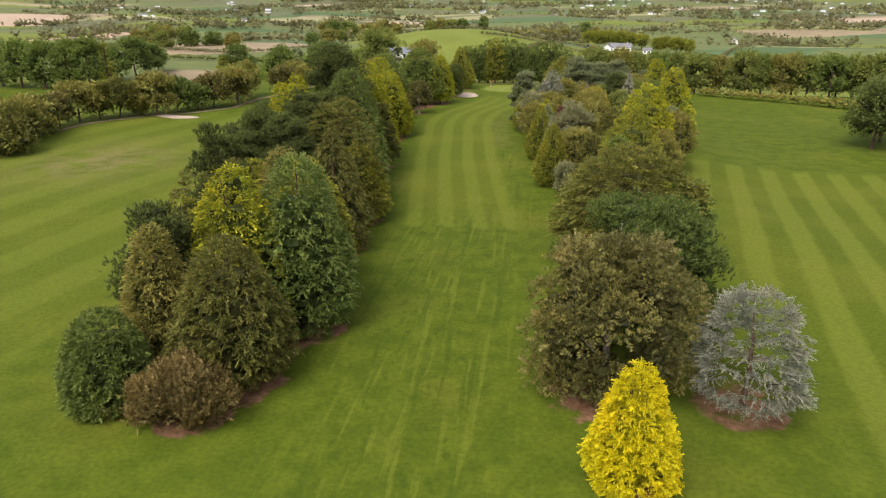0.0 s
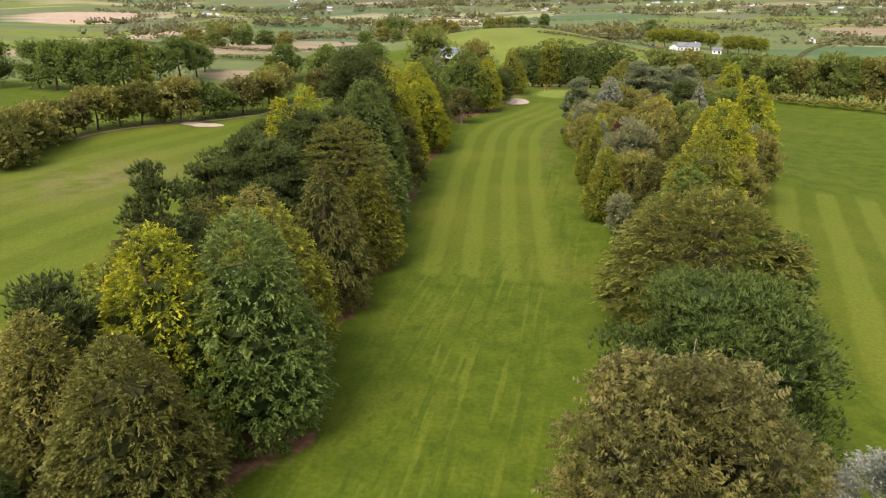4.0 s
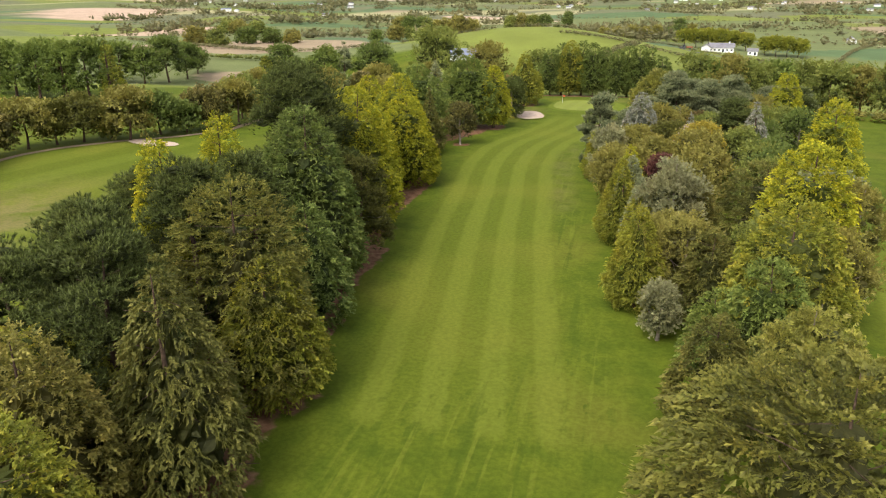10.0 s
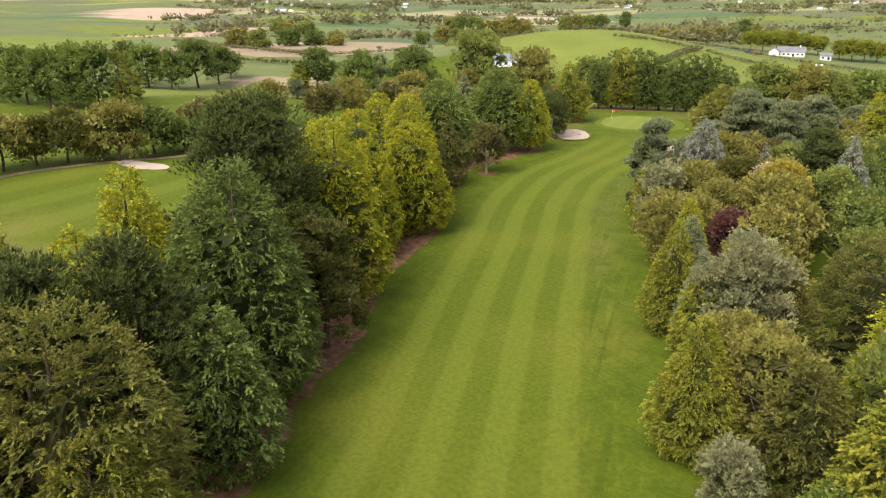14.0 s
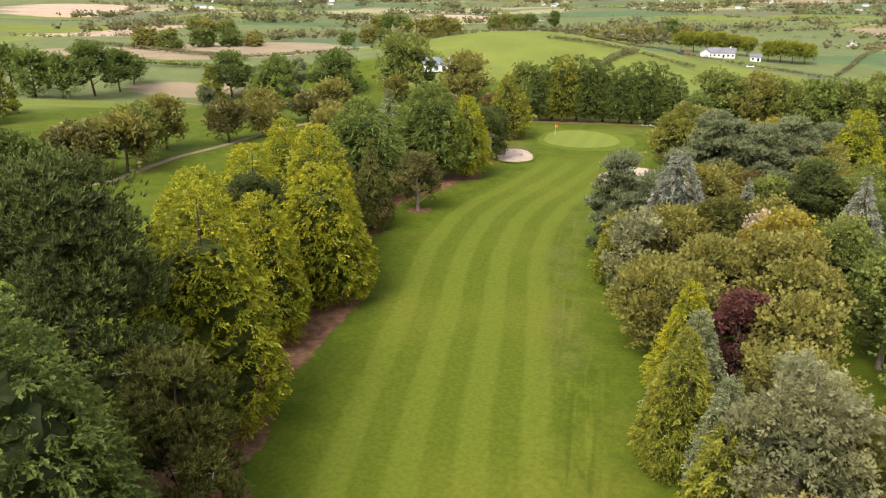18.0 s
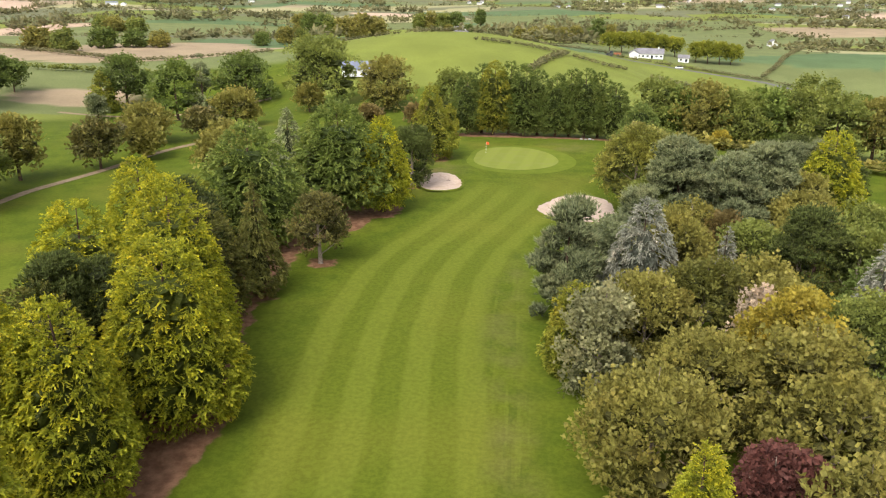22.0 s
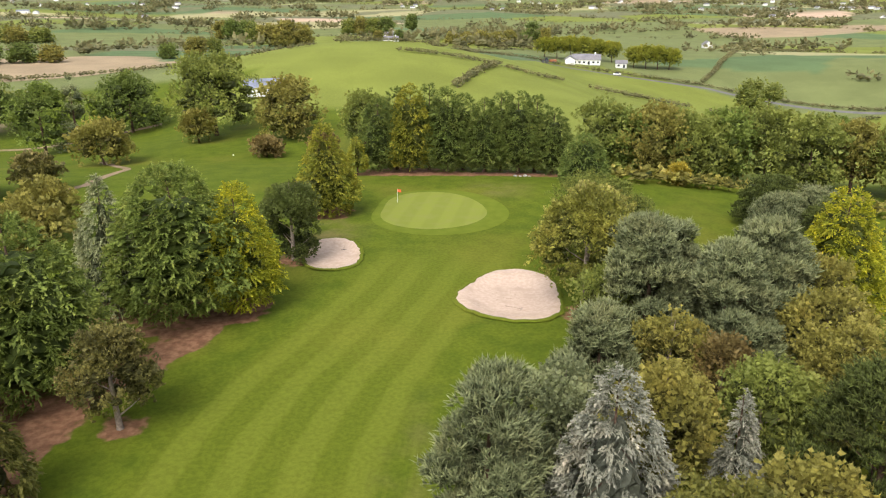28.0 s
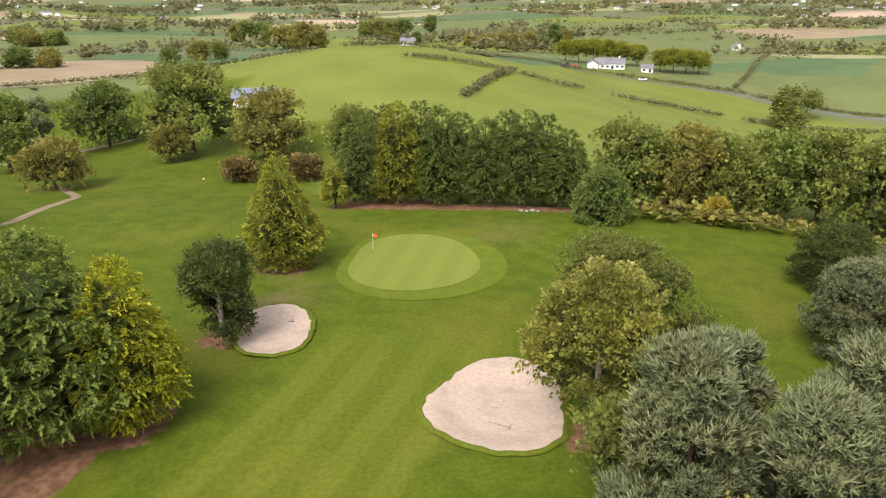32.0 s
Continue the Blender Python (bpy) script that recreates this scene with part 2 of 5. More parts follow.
SAND, PUTTING = sand_material(), green_material()
BARK = plain("bark", (0.10, 0.065, 0.045), 0.9, 0.1, grain=0.5, scale=5.0)
BARK_PALE = plain("pale_bark", (0.26, 0.21, 0.17), 0.9, 0.1, grain=0.4, scale=5.0)
LEAVES = {
    "green": foliage("cypress_green", (0.034, 0.055, 0.011), (0.112, 0.168, 0.036), (0.195, 0.258, 0.062)),
    "bluegreen": foliage("cypress_blue_green", (0.030, 0.050, 0.012), (0.108, 0.166, 0.040), (0.200, 0.262, 0.075)),
    "dark": foliage("pine_dark", (0.024, 0.034, 0.009), (0.076, 0.108, 0.028), (0.135, 0.172, 0.048)),
    "gold": foliage("cypress_gold", (0.044, 0.062, 0.008), (0.205, 0.250, 0.020), (0.455, 0.460, 0.020)),
    "yellow": foliage("golden_yew", (0.18, 0.19, 0.004), (0.44, 0.44, 0.008), (0.62, 0.60, 0.010), 0.4),
    "goldgreen": foliage("cypress_gold_green", (0.042, 0.056, 0.010), (0.160, 0.196, 0.026), (0.330, 0.330, 0.036)),
    "brown": foliage("cypress_brown", (0.034, 0.042, 0.010), (0.100, 0.115, 0.026), (0.168, 0.178, 0.044)),
    "goldbrown": foliage("cedar_brown_green", (0.038, 0.044, 0.012), (0.116, 0.134, 0.027), (0.200, 0.212, 0.046)),
    "olive": foliage("olive_leaves", (0.050, 0.054, 0.013), (0.168, 0.178, 0.044), (0.280, 0.272, 0.076)),
    "copper": foliage("copper_leaves", (0.036, 0.040, 0.012), (0.112, 0.118, 0.036), (0.350, 0.310, 0.165), 0.8),
    "sycamore": foliage("sycamore_leaves", (0.048, 0.060, 0.014), (0.165, 0.190, 0.040), (0.420, 0.405, 0.190), 0.7),
    "oak": foliage("oak_leaves", (0.028, 0.044, 0.010), (0.092, 0.140, 0.032), (0.160, 0.210, 0.052)),
    "leaf": foliage("mixed_leaves", (0.040, 0.055, 0.013), (0.136, 0.180, 0.042), (0.220, 0.250, 0.065)),
    "yellowleaf": foliage("yellow_leaves", (0.070, 0.068, 0.011), (0.240, 0.228, 0.035), (0.450, 0.375, 0.045)),
    "silver": foliage("silver_leaves", (0.062, 0.074, 0.036), (0.182, 0.206, 0.108), (0.345, 0.360, 0.225)),
    "blue": foliage("blue_needles", (0.054, 0.068, 0.054), (0.178, 0.208, 0.172), (0.330, 0.365, 0.315)),
    "bluepine": foliage("blue_pine_needles", (0.040, 0.054, 0.027), (0.150, 0.192, 0.100), (0.340, 0.395, 0.240)),
    "white": foliage("white_leaves", (0.110, 0.100, 0.070), (0.340, 0.310, 0.240), (0.540, 0.490, 0.400)),
    "purple": foliage("purple_leaves", (0.026, 0.012, 0.010), (0.090, 0.040, 0.034), (0.150, 0.075, 0.058)),
    "heath": foliage("brown_twigs", (0.046, 0.040, 0.014), (0.132, 0.114, 0.042), (0.220, 0.188, 0.074)),
    # distance haze is mixed into this paler, greyer leaf colour
    "hedge": foliage("hazed_hedge_leaves", (0.066, 0.074, 0.036), (0.130, 0.142, 0.070), (0.190, 0.198, 0.100)),
}


# ---- building helpers ----
def mesh_of(name, verts, tris, material, attrs=None, smooth=False):
    """A mesh from arrays of places and triangles."""
    verts, tris = np.asarray(verts, np.float32), np.asarray(tris, np.int32)
    me = bpy.data.meshes.new(name)
    me.vertices.add(len(verts))
    me.vertices.foreach_set("co", verts.ravel())
    k = tris.shape[1]
    me.loops.add(tris.size)
    me.loops.foreach_set("vertex_index", tris.ravel())
    me.polygons.add(len(tris))
    me.polygons.foreach_set("loop_start", np.arange(0, tris.size, k, dtype=np.int32))
    me.polygons.foreach_set("loop_total", np.full(len(tris), k, np.int32))
    me.polygons.foreach_set("use_smooth", np.full(len(tris), smooth))
    for key, values in (attrs or {}).items():
        values = np.asarray(values, np.float32)
        if values.ndim == 1:
            me.attributes.new(key, "FLOAT", "POINT").data.foreach_set("value", values)
        else:
            me.attributes.new(key, "FLOAT_COLOR", "POINT").data.foreach_set("color", values.ravel())
    for m in material if isinstance(material, (list, tuple)) else [material]:
        me.materials.append(m)
    me.update()
    me.validate()
    return me


def part(name, me, parent, label=""):
    if isinstance(me, bmesh.types.BMesh):
        bm, me = me, bpy.data.meshes.new(name)
        bm.to_mesh(me)
        bm.free()
    ob = new(name, me)
    ob.parent = parent
    return tagged(ob, label)


def empty(name, x, y, z=None, turn=0.0):
    ob = new(name)
    ob.empty_display_size = 0.3
    ob.matrix_basis = pose(x, y, gz(x, y) if z is None else z, 0, 0, turn)
    return ob


def tube(points, radii, sides=6):
    """Verts and triangles of a tapered limb through points."""
    pts, v, f = [np.array(p, float) for p in points], [], []
    for i, p in enumerate(pts):
        d = pts[min(i + 1, len(pts) - 1)] - pts[max(i - 1, 0)]
        d = d / (np.linalg.norm(d) + 1e-9)
        a = np.cross(d, (0.3, 0.9, 0.1))
        a = a / (np.linalg.norm(a) + 1e-9)
        b = np.cross(d, a)
        for k in range(sides):
            w = 2 * math.pi * k / sides
            v.append(p + radii[i] * (math.cos(w) * a + math.sin(w) * b))
    for i in range(len(pts) - 1):
        for k in range(sides):
            a, b = i * sides + k, i * sides + (k + 1) % sides
            f += [(a, b, b + sides), (a, b + sides, a + sides)]
    return np.array(v), np.array(f)


def joined(pieces):
    vs, fs, n = [], [], 0
    for v, f in pieces:
        vs.append(v), fs.append(f + n)
        n += len(v)
    return np.concatenate(vs), np.concatenate(fs)


def core_ball():
    v = [(0, 0, -0.6), (0, 0, 0.72)] + [(0.72 * math.cos(a * math.pi / 3 + 0.5 * j), 0.72 * math.sin(a * math.pi / 3 + 0.5 * j), -0.15 + 0.5 * j) for j in (0, 1) for a in range(6)]
    f = []
    for a in range(6):
        b = (a + 1) % 6
        f += [(0, 2 + b, 2 + a), (1, 8 + a, 8 + b), (2 + a, 2 + b, 8 + b), (2 + a, 8 + b, 8 + a)]
    return np.array(v), np.array(f)


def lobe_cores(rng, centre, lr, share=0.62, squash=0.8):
    """A rough ball added inside each lobe of a crown, coloured dark as its inner shade."""
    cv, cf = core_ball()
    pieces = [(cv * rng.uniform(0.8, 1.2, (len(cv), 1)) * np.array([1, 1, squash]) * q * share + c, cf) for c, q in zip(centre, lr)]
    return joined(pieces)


def unit(a):
    return a / (np.linalg.norm(a, axis=-1, keepdims=True) + 1e-9)


def fronds(rng, p, d, up, ln, wide, k=4, arch=0.05, droop=0.12, splay=0.75, fill=0.95):
    """Feathers: from each root p a stalk runs along d, with k leaflets on either side and one at its end.
    Arrays of n rows; returns verts, triangles and how far along its stalk each vert lies."""
    n = len(p)
    side = unit(np.cross(d, up))
    nor = np.cross(side, d)
    down = np.array([0, 0, -1.0])

    def stalk(t):
        return p + d * (ln * t)[:, None] + nor * (4 * arch * ln * t * (1 - t))[:, None] + down * (droop * ln * t * t)[:, None]

    vs, ts = [], []
    for i in range(k):
        t = (i + rng.uniform(0.0, 0.35, n)) / k
        a, b = stalk(t), stalk(t + fill / k)
        for sgn in (-1, 1):
            q = wide * ln * (1.0 - 0.62 * t) * (0.72 + 0.28 * min(1, i)) * rng.uniform(0.7, 1.25, n)
            w = splay + rng.normal(0, 0.12, n)
            way = d * np.cos(w)[:, None] + side * (sgn * np.sin(w))[:, None] + nor * rng.normal(0, 0.22, (n, 1))
            end = a + way * q[:, None] + down * (droop * q)[:, None]
            vs += [a, b, end]
            ts += [t, t + 0.2, t + 0.45]
    t = np.full(n, 0.72)
    a = stalk(t)
    w = (0.16 * wide * ln)[:, None]
    vs += [a - side * w, a + side * w, stalk(t + 0.42)]
    ts += [t, t, t + 0.5]
    v = np.stack(vs, 1).reshape(-1, 3)
    return v, np.arange(len(v)).reshape(-1, 3), np.clip(np.stack(ts, 1).reshape(-1), 0, 1.1)


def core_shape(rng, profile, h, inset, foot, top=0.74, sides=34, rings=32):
    """A closed shell added inside a crown to be coloured as its shade, rough all over. Returns verts and triangles."""
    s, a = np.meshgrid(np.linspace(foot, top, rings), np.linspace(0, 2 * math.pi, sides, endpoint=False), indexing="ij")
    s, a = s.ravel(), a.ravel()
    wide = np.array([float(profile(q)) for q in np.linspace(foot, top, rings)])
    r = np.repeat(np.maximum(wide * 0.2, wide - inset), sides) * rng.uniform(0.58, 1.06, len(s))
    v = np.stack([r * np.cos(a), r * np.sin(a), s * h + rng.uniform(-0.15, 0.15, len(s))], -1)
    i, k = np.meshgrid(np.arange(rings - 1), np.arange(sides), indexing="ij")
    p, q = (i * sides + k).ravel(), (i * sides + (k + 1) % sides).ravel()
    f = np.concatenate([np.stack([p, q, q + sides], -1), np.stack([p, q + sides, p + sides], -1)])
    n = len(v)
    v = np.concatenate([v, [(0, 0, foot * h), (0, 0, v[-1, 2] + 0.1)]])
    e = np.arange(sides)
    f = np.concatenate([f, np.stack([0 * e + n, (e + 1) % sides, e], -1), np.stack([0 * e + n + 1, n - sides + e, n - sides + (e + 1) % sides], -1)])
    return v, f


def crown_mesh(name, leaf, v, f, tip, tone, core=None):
    """Leaves and a core coloured dark as the crown's inner shade, as one mesh."""
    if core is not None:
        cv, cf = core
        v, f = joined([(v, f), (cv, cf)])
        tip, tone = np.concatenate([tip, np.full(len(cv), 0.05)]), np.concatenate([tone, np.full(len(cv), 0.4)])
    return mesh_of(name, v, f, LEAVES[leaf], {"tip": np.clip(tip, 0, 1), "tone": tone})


def conifer_crown(rng, h, r, low, density=1.0, power=0.8, round_top=0.0, shelf=0.0, spray=0.43, lift=0.12, airy=1.0, sway=0.14, slim=0.40, inset=1.0):
    """Boughs in tiers with feathery sprays; low: share of the height at which the crown starts."""
    turns = rng.uniform(0, 6.28, 4)

    def profile(s):
        s = np.clip((np.asarray(s, float) - low) / (1 - low), 0, 1)
        cone = (1 - s) ** power * np.minimum(1, 0.55 + 2.2 * s)
        dome = np.sqrt(np.clip(1 - s ** 2.2, 0, 1)) * np.minimum(1, 0.7 + 1.6 * s)
        return r * ((1 - round_top) * cone + round_top * dome) + 0.05

    # each bough ends in a burst of pointed plumes
    size = (0.56 + 0.048 * r) * spray / 0.43
    area = 0.8 * math.pi * r * math.hypot(r, h)
    nb = int(np.clip(2.6 * area * density ** 0.5 * airy / (0.95 * size * size), 50, 1300))
    per = 7
    grid = np.linspace(low, 0.985, 300)
    wide = np.asarray(profile(grid))
    slant = np.hypot(1.0, np.gradient(wide, grid * h))
    share = np.cumsum((wide + 0.04 * r) * np.minimum(slant, 4.0))
    s = np.interp(rng.uniform(0, 1, nb), share / share[-1], grid)
    if shelf:
        s = np.round(s * h / shelf + rng.normal(0, 0.10, nb)) * shelf / h + rng.normal(0, 0.06 / h, nb)
    s = np.clip(s, low, 0.98)
    a = rng.uniform(0, 2 * math.pi, nb)
    swell = np.sin(2 * a + turns[0]) * np.sin(5 * s + turns[1]) + 0.7 * np.sin(5 * a + turns[2] + 4 * s) * np.sin(11 * s + turns[3])
    reach = np.maximum(profile(s) * (1.0 + 0.55 * sway * swell + rng.uniform(-0.14, 0.05, nb)), 0.05)
    out = np.stack([np.cos(a), np.sin(a), 0 * a], -1)
    side = np.stack([-np.sin(a), np.cos(a), 0 * a], -1)
    rise = lift + 0.22 + rng.normal(0, 0.14 if not shelf else 0.06, nb) + np.clip((s - 0.70) * 4.0, 0, 1.25)
    axis = out * np.cos(rise)[:, None]
    axis[:, 2] += np.sin(rise)
    over = unit(np.cross(axis, side)) * -1.0
    ln = size * rng.uniform(0.75, 1.25, nb) * (0.62 + 0.38 * np.clip(reach / r, 0, 1)) * (1.25 if airy < 0.7 else 1.0)
    heart = out * (reach - ln * np.clip(np.cos(rise), 0.25, 1))[:, None]
    heart[:, 2] = s * h - ln * np.sin(rise) * 0.75
    fan, tilt = rng.normal(0, 0.75, (nb, per)), rng.normal(0.10, 0.55 if shelf < 0.8 else 0.30, (nb, per))
    d = unit(axis[:, None] + side[:, None] * fan[..., None] + over[:, None] * tilt[..., None]).reshape(-1, 3)
    ln = np.repeat(ln, per)
    back = rng.uniform(0.0, 0.75, nb * per) ** 1.4
    root = np.repeat(heart, per, 0) + d * (ln * (0.15 - 0.9 * back))[:, None] + rng.normal(0, 0.07, (nb * per, 3))
    roll = rng.normal(0, 0.85 if shelf < 0.8 else 0.55, nb * per)[:, None]
    up = np.repeat(over, per, 0) * np.cos(roll) + np.repeat(side, per, 0) * np.sin(roll) + rng.normal(0, 0.2, (nb * per, 3))
    up = unit(np.where(rng.uniform(0, 1, (nb * per, 1)) < 0.7, up + np.repeat(out, per, 0) * 1.6, up))
    droop = 0.30 if lift > -0.1 else 0.45
    v, f, t = fronds(rng, root, d, up, ln * rng.uniform(0.8, 1.2, nb * per), 0.16 + 0.62 * slim, 3, 0.08, droop, 0.60)
    v[:, 2] = np.maximum(v[:, 2], 0.12)
    m = len(v) // (nb * per)
    # plume roots and lower boughs coloured darker for the shade there
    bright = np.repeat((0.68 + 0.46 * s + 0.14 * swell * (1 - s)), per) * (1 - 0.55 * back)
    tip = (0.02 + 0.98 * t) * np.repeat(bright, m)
    tone = np.repeat(np.clip(0.5 + 0.5 * (np.repeat(rng.uniform(0, 1, nb), per) - 0.5) + rng.normal(0, 0.16, nb * per), 0, 1), m)
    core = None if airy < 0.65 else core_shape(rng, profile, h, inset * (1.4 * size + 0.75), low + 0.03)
    return v, f, tip, tone, core


def lobe_set(rng, h, r, low, lobes):
    zc, hz = h * (1 + low) / 2, h * (1 - low) / 2
    d = unit(rng.normal(0, 1, (lobes, 3)))
    d[:, 2] = np.where(d[:, 2] < -0.88, -d[:, 2], d[:, 2])
    d[: lobes // 4, 2] = np.abs(d[: lobes // 4, 2]) + 0.8
    d = unit(d)
    k = rng.uniform(0.55, 0.82, lobes)
    return d * k[:, None] * np.array([r, r, hz]) + np.array([0, 0, zc]), r * rng.uniform(0.20, 0.33, lobes), zc, hz


def round_crown(rng, h, r, low, density=1.0, lobes=56, leaf_size=0.25, upright=0.0, flat=1.0, leaves=3):
    """A broad crown of lobes clothed in leafy twigs."""
    centre, lr, zc, hz = lobe_set(rng, h, r, low, lobes)
    n = int(np.clip(3400 * density * (r / 3.5) ** 1.4 * (0.25 / leaf_size) ** 1.2 / lobes, 24, 190))
    q = unit(rng.normal(0, 1, (lobes, n, 3)))
    q[..., 2] = np.abs(q[..., 2]) * np.where(rng.uniform(0, 1, (lobes, n)) < 0.74, 1, -1)
    base = centre[:, None] + q * (lr[:, None, None] * rng.uniform(0.55, 0.98, (lobes, n, 1))) * np.array([1, 1, 0.85 * flat])
    way = unit(q * (1 - 0.8 * upright) + np.array([0, 0, 1.0]) * (1.1 * upright + 0.15) + rng.normal(0, 0.38, (lobes, n, 3)))
    base, way = base.reshape(-1, 3), way.reshape(-1, 3)
    tone = np.clip(np.repeat(rng.uniform(0, 1, lobes), n) * 0.6 + rng.uniform(0, 0.4, lobes * n), 0, 1)
    out = np.linalg.norm((base - (0, 0, zc)) / np.array([r, r, hz]), axis=1)
    keep = (base[:, 2] > 0.3) & (out > 0.42)
    base, way, out, tone = base[keep], way[keep], out[keep], tone[keep]
    size = leaf_size * (2.0 + 1.6 * upright) * rng.uniform(0.65, 1.3, len(base))
    v, f, t = fronds(rng, base, way, unit(rng.normal(0, 1, (len(base), 3))), size, 0.62 - 0.28 * upright, leaves, 0.05, 0.04, 0.95 - 0.3 * upright, 0.8)
    v[:, 2] = np.maximum(v[:, 2], 0.12)
    per = len(v) // len(base)
    # inner and low leaves take a darker colour, standing in for crown shade
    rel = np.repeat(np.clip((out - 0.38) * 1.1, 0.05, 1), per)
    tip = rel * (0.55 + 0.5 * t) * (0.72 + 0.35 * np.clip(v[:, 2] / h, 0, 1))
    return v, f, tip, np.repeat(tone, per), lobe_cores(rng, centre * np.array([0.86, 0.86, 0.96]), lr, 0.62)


def tufts(rng, base, way, size, spokes=6, wide=0.62, slim=0.24):
    """Shoots with needles all round: spokes round each way. Returns verts, triangles and how far out each vert lies."""
    n = len(base)
    a = unit(np.cross(way, unit(rng.normal(0, 1, (n, 3)))))
    b = np.cross(way, a)
    vs = []
    for k in range(spokes):
        w = 2 * math.pi * k / spokes + rng.uniform(-0.4, 0.4, n)
        e = a * np.cos(w)[:, None] + b * np.sin(w)[:, None]
        lean = (wide * rng.uniform(0.45, 1.15, n))[:, None]
        d = unit(way + e * lean)
        across = unit(np.cross(d, way)) * (slim * size)[:, None]
        foot = base + way * (size * rng.uniform(0.0, 0.45, n))[:, None]
        vs += [foot - across * 0.5, foot + across * 0.5, foot + d * (size * rng.uniform(0.7, 1.15, n))[:, None]]
    v = np.stack(vs, 1).reshape(-1, 3)
    return v, np.arange(len(v)).reshape(-1, 3), np.tile([0.1, 0.1, 1.0], n * spokes)


def needle_crown(rng, h, r, low, density=1.0, lobes=46, tuft=0.42, cone=0.35, slim=0.22):
    """A pine: limbs end in pads of upright needle tufts."""
    s = low + (1 - low) * rng.uniform(0.02, 0.97, lobes) ** 0.9
    a = rng.uniform(0, 6.28, lobes) + np.arange(lobes) * 2.4
    dome = np.sqrt(np.clip(1 - ((s - low) / (1 - low)) ** 2.4, 0.02, 1))
    taper = (1 - (s - low) / (1 - low)) ** 0.7
    wide = r * (cone * taper + (1 - cone) * dome) * rng.uniform(0.25, 1.0, lobes) ** 0.5
    centre = np.stack([wide * np.cos(a), wide * np.sin(a), s * h], -1)
    lr = r * rng.uniform(0.16, 0.28, lobes) * (1 + 0.3 * (s - low))
    n = int(np.clip(62 * density * (r / 3.5) ** 1.2, 30, 150))
    q = unit(rng.normal(0, 1, (lobes, n, 3)))
    q[..., 2] = np.where(rng.uniform(0, 1, (lobes, n)) < 0.75, np.abs(q[..., 2]), q[..., 2])
    base = centre[:, None] + q * (lr[:, None, None] * rng.uniform(0.45, 1.0, (lobes, n, 1))) * np.array([1.15, 1.15, 0.7])
    way = unit(q * 0.45 + unit(centre * np.array([1, 1, 0]))[:, None] * 0.30 + np.array([0, 0, 0.75]) + rng.normal(0, 0.28, (lobes, n, 3)))
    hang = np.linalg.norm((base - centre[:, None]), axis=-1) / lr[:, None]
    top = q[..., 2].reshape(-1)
    tone = np.clip(np.repeat(rng.uniform(0, 1, lobes), n) * 0.55 + rng.uniform(0, 0.45, lobes * n), 0, 1)
    base, way, hang = base.reshape(-1, 3), way.reshape(-1, 3), hang.reshape(-1)
    v, f, t = tufts(rng, base, way, 0.95 * tuft * rng.uniform(0.7, 1.25, len(base)), 5, 0.85, 0.12 + 0.6 * slim)
    v[:, 2] = np.maximum(v[:, 2], 0.15)
    per = len(v) // len(base)
    # light from above put in the colour: upward, outer and higher tufts are paler
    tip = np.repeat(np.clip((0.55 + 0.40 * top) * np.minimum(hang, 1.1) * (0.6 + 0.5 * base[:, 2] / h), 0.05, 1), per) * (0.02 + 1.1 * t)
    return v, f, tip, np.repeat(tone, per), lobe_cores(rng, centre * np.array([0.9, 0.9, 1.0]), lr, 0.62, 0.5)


def trunk_mesh(rng, h, r, girth, low, limbs, rise):
    top = np.array([rng.normal(0, 0.05 * r), rng.normal(0, 0.05 * r), h * 0.93])
    bend = rng.normal(0, 0.04 * r, 2)
    pts = [np.array([bend[0] * math.sin(3 * t), bend[1] * math.sin(3 * t), 0]) + top * t for t in (0, 0.04, 0.3, 0.6, 1.0)]
    pts[0] = pts[0] - np.array([0, 0, 0.25])
    pieces = [tube(pts, [girth * 1.45, girth, girth * 0.8, girth * 0.5, girth * 0.08], 8)]
    for i in range(limbs):
        s = low + (0.9 - low) * (i + 0.5) / limbs
        a = i * 2.4 + rng.uniform(-0.4, 0.4)
        ln = r * rng.uniform(0.55, 0.8) * (1.05 - 0.6 * s)
        p = np.array([0, 0, s * h * 0.93])
        d = np.array([math.cos(a), math.sin(a), rise])
        pieces.append(tube([p, p + d * ln * 0.5, p + d * ln + np.array([0, 0, 0.12 * ln * rise])], [girth * 0.34 * (1.1 - s), girth * 0.22 * (1.1 - s), 0.02], 5))
    return joined(pieces)


TREES = []  # x, y, radius, kind: for the bare earth below


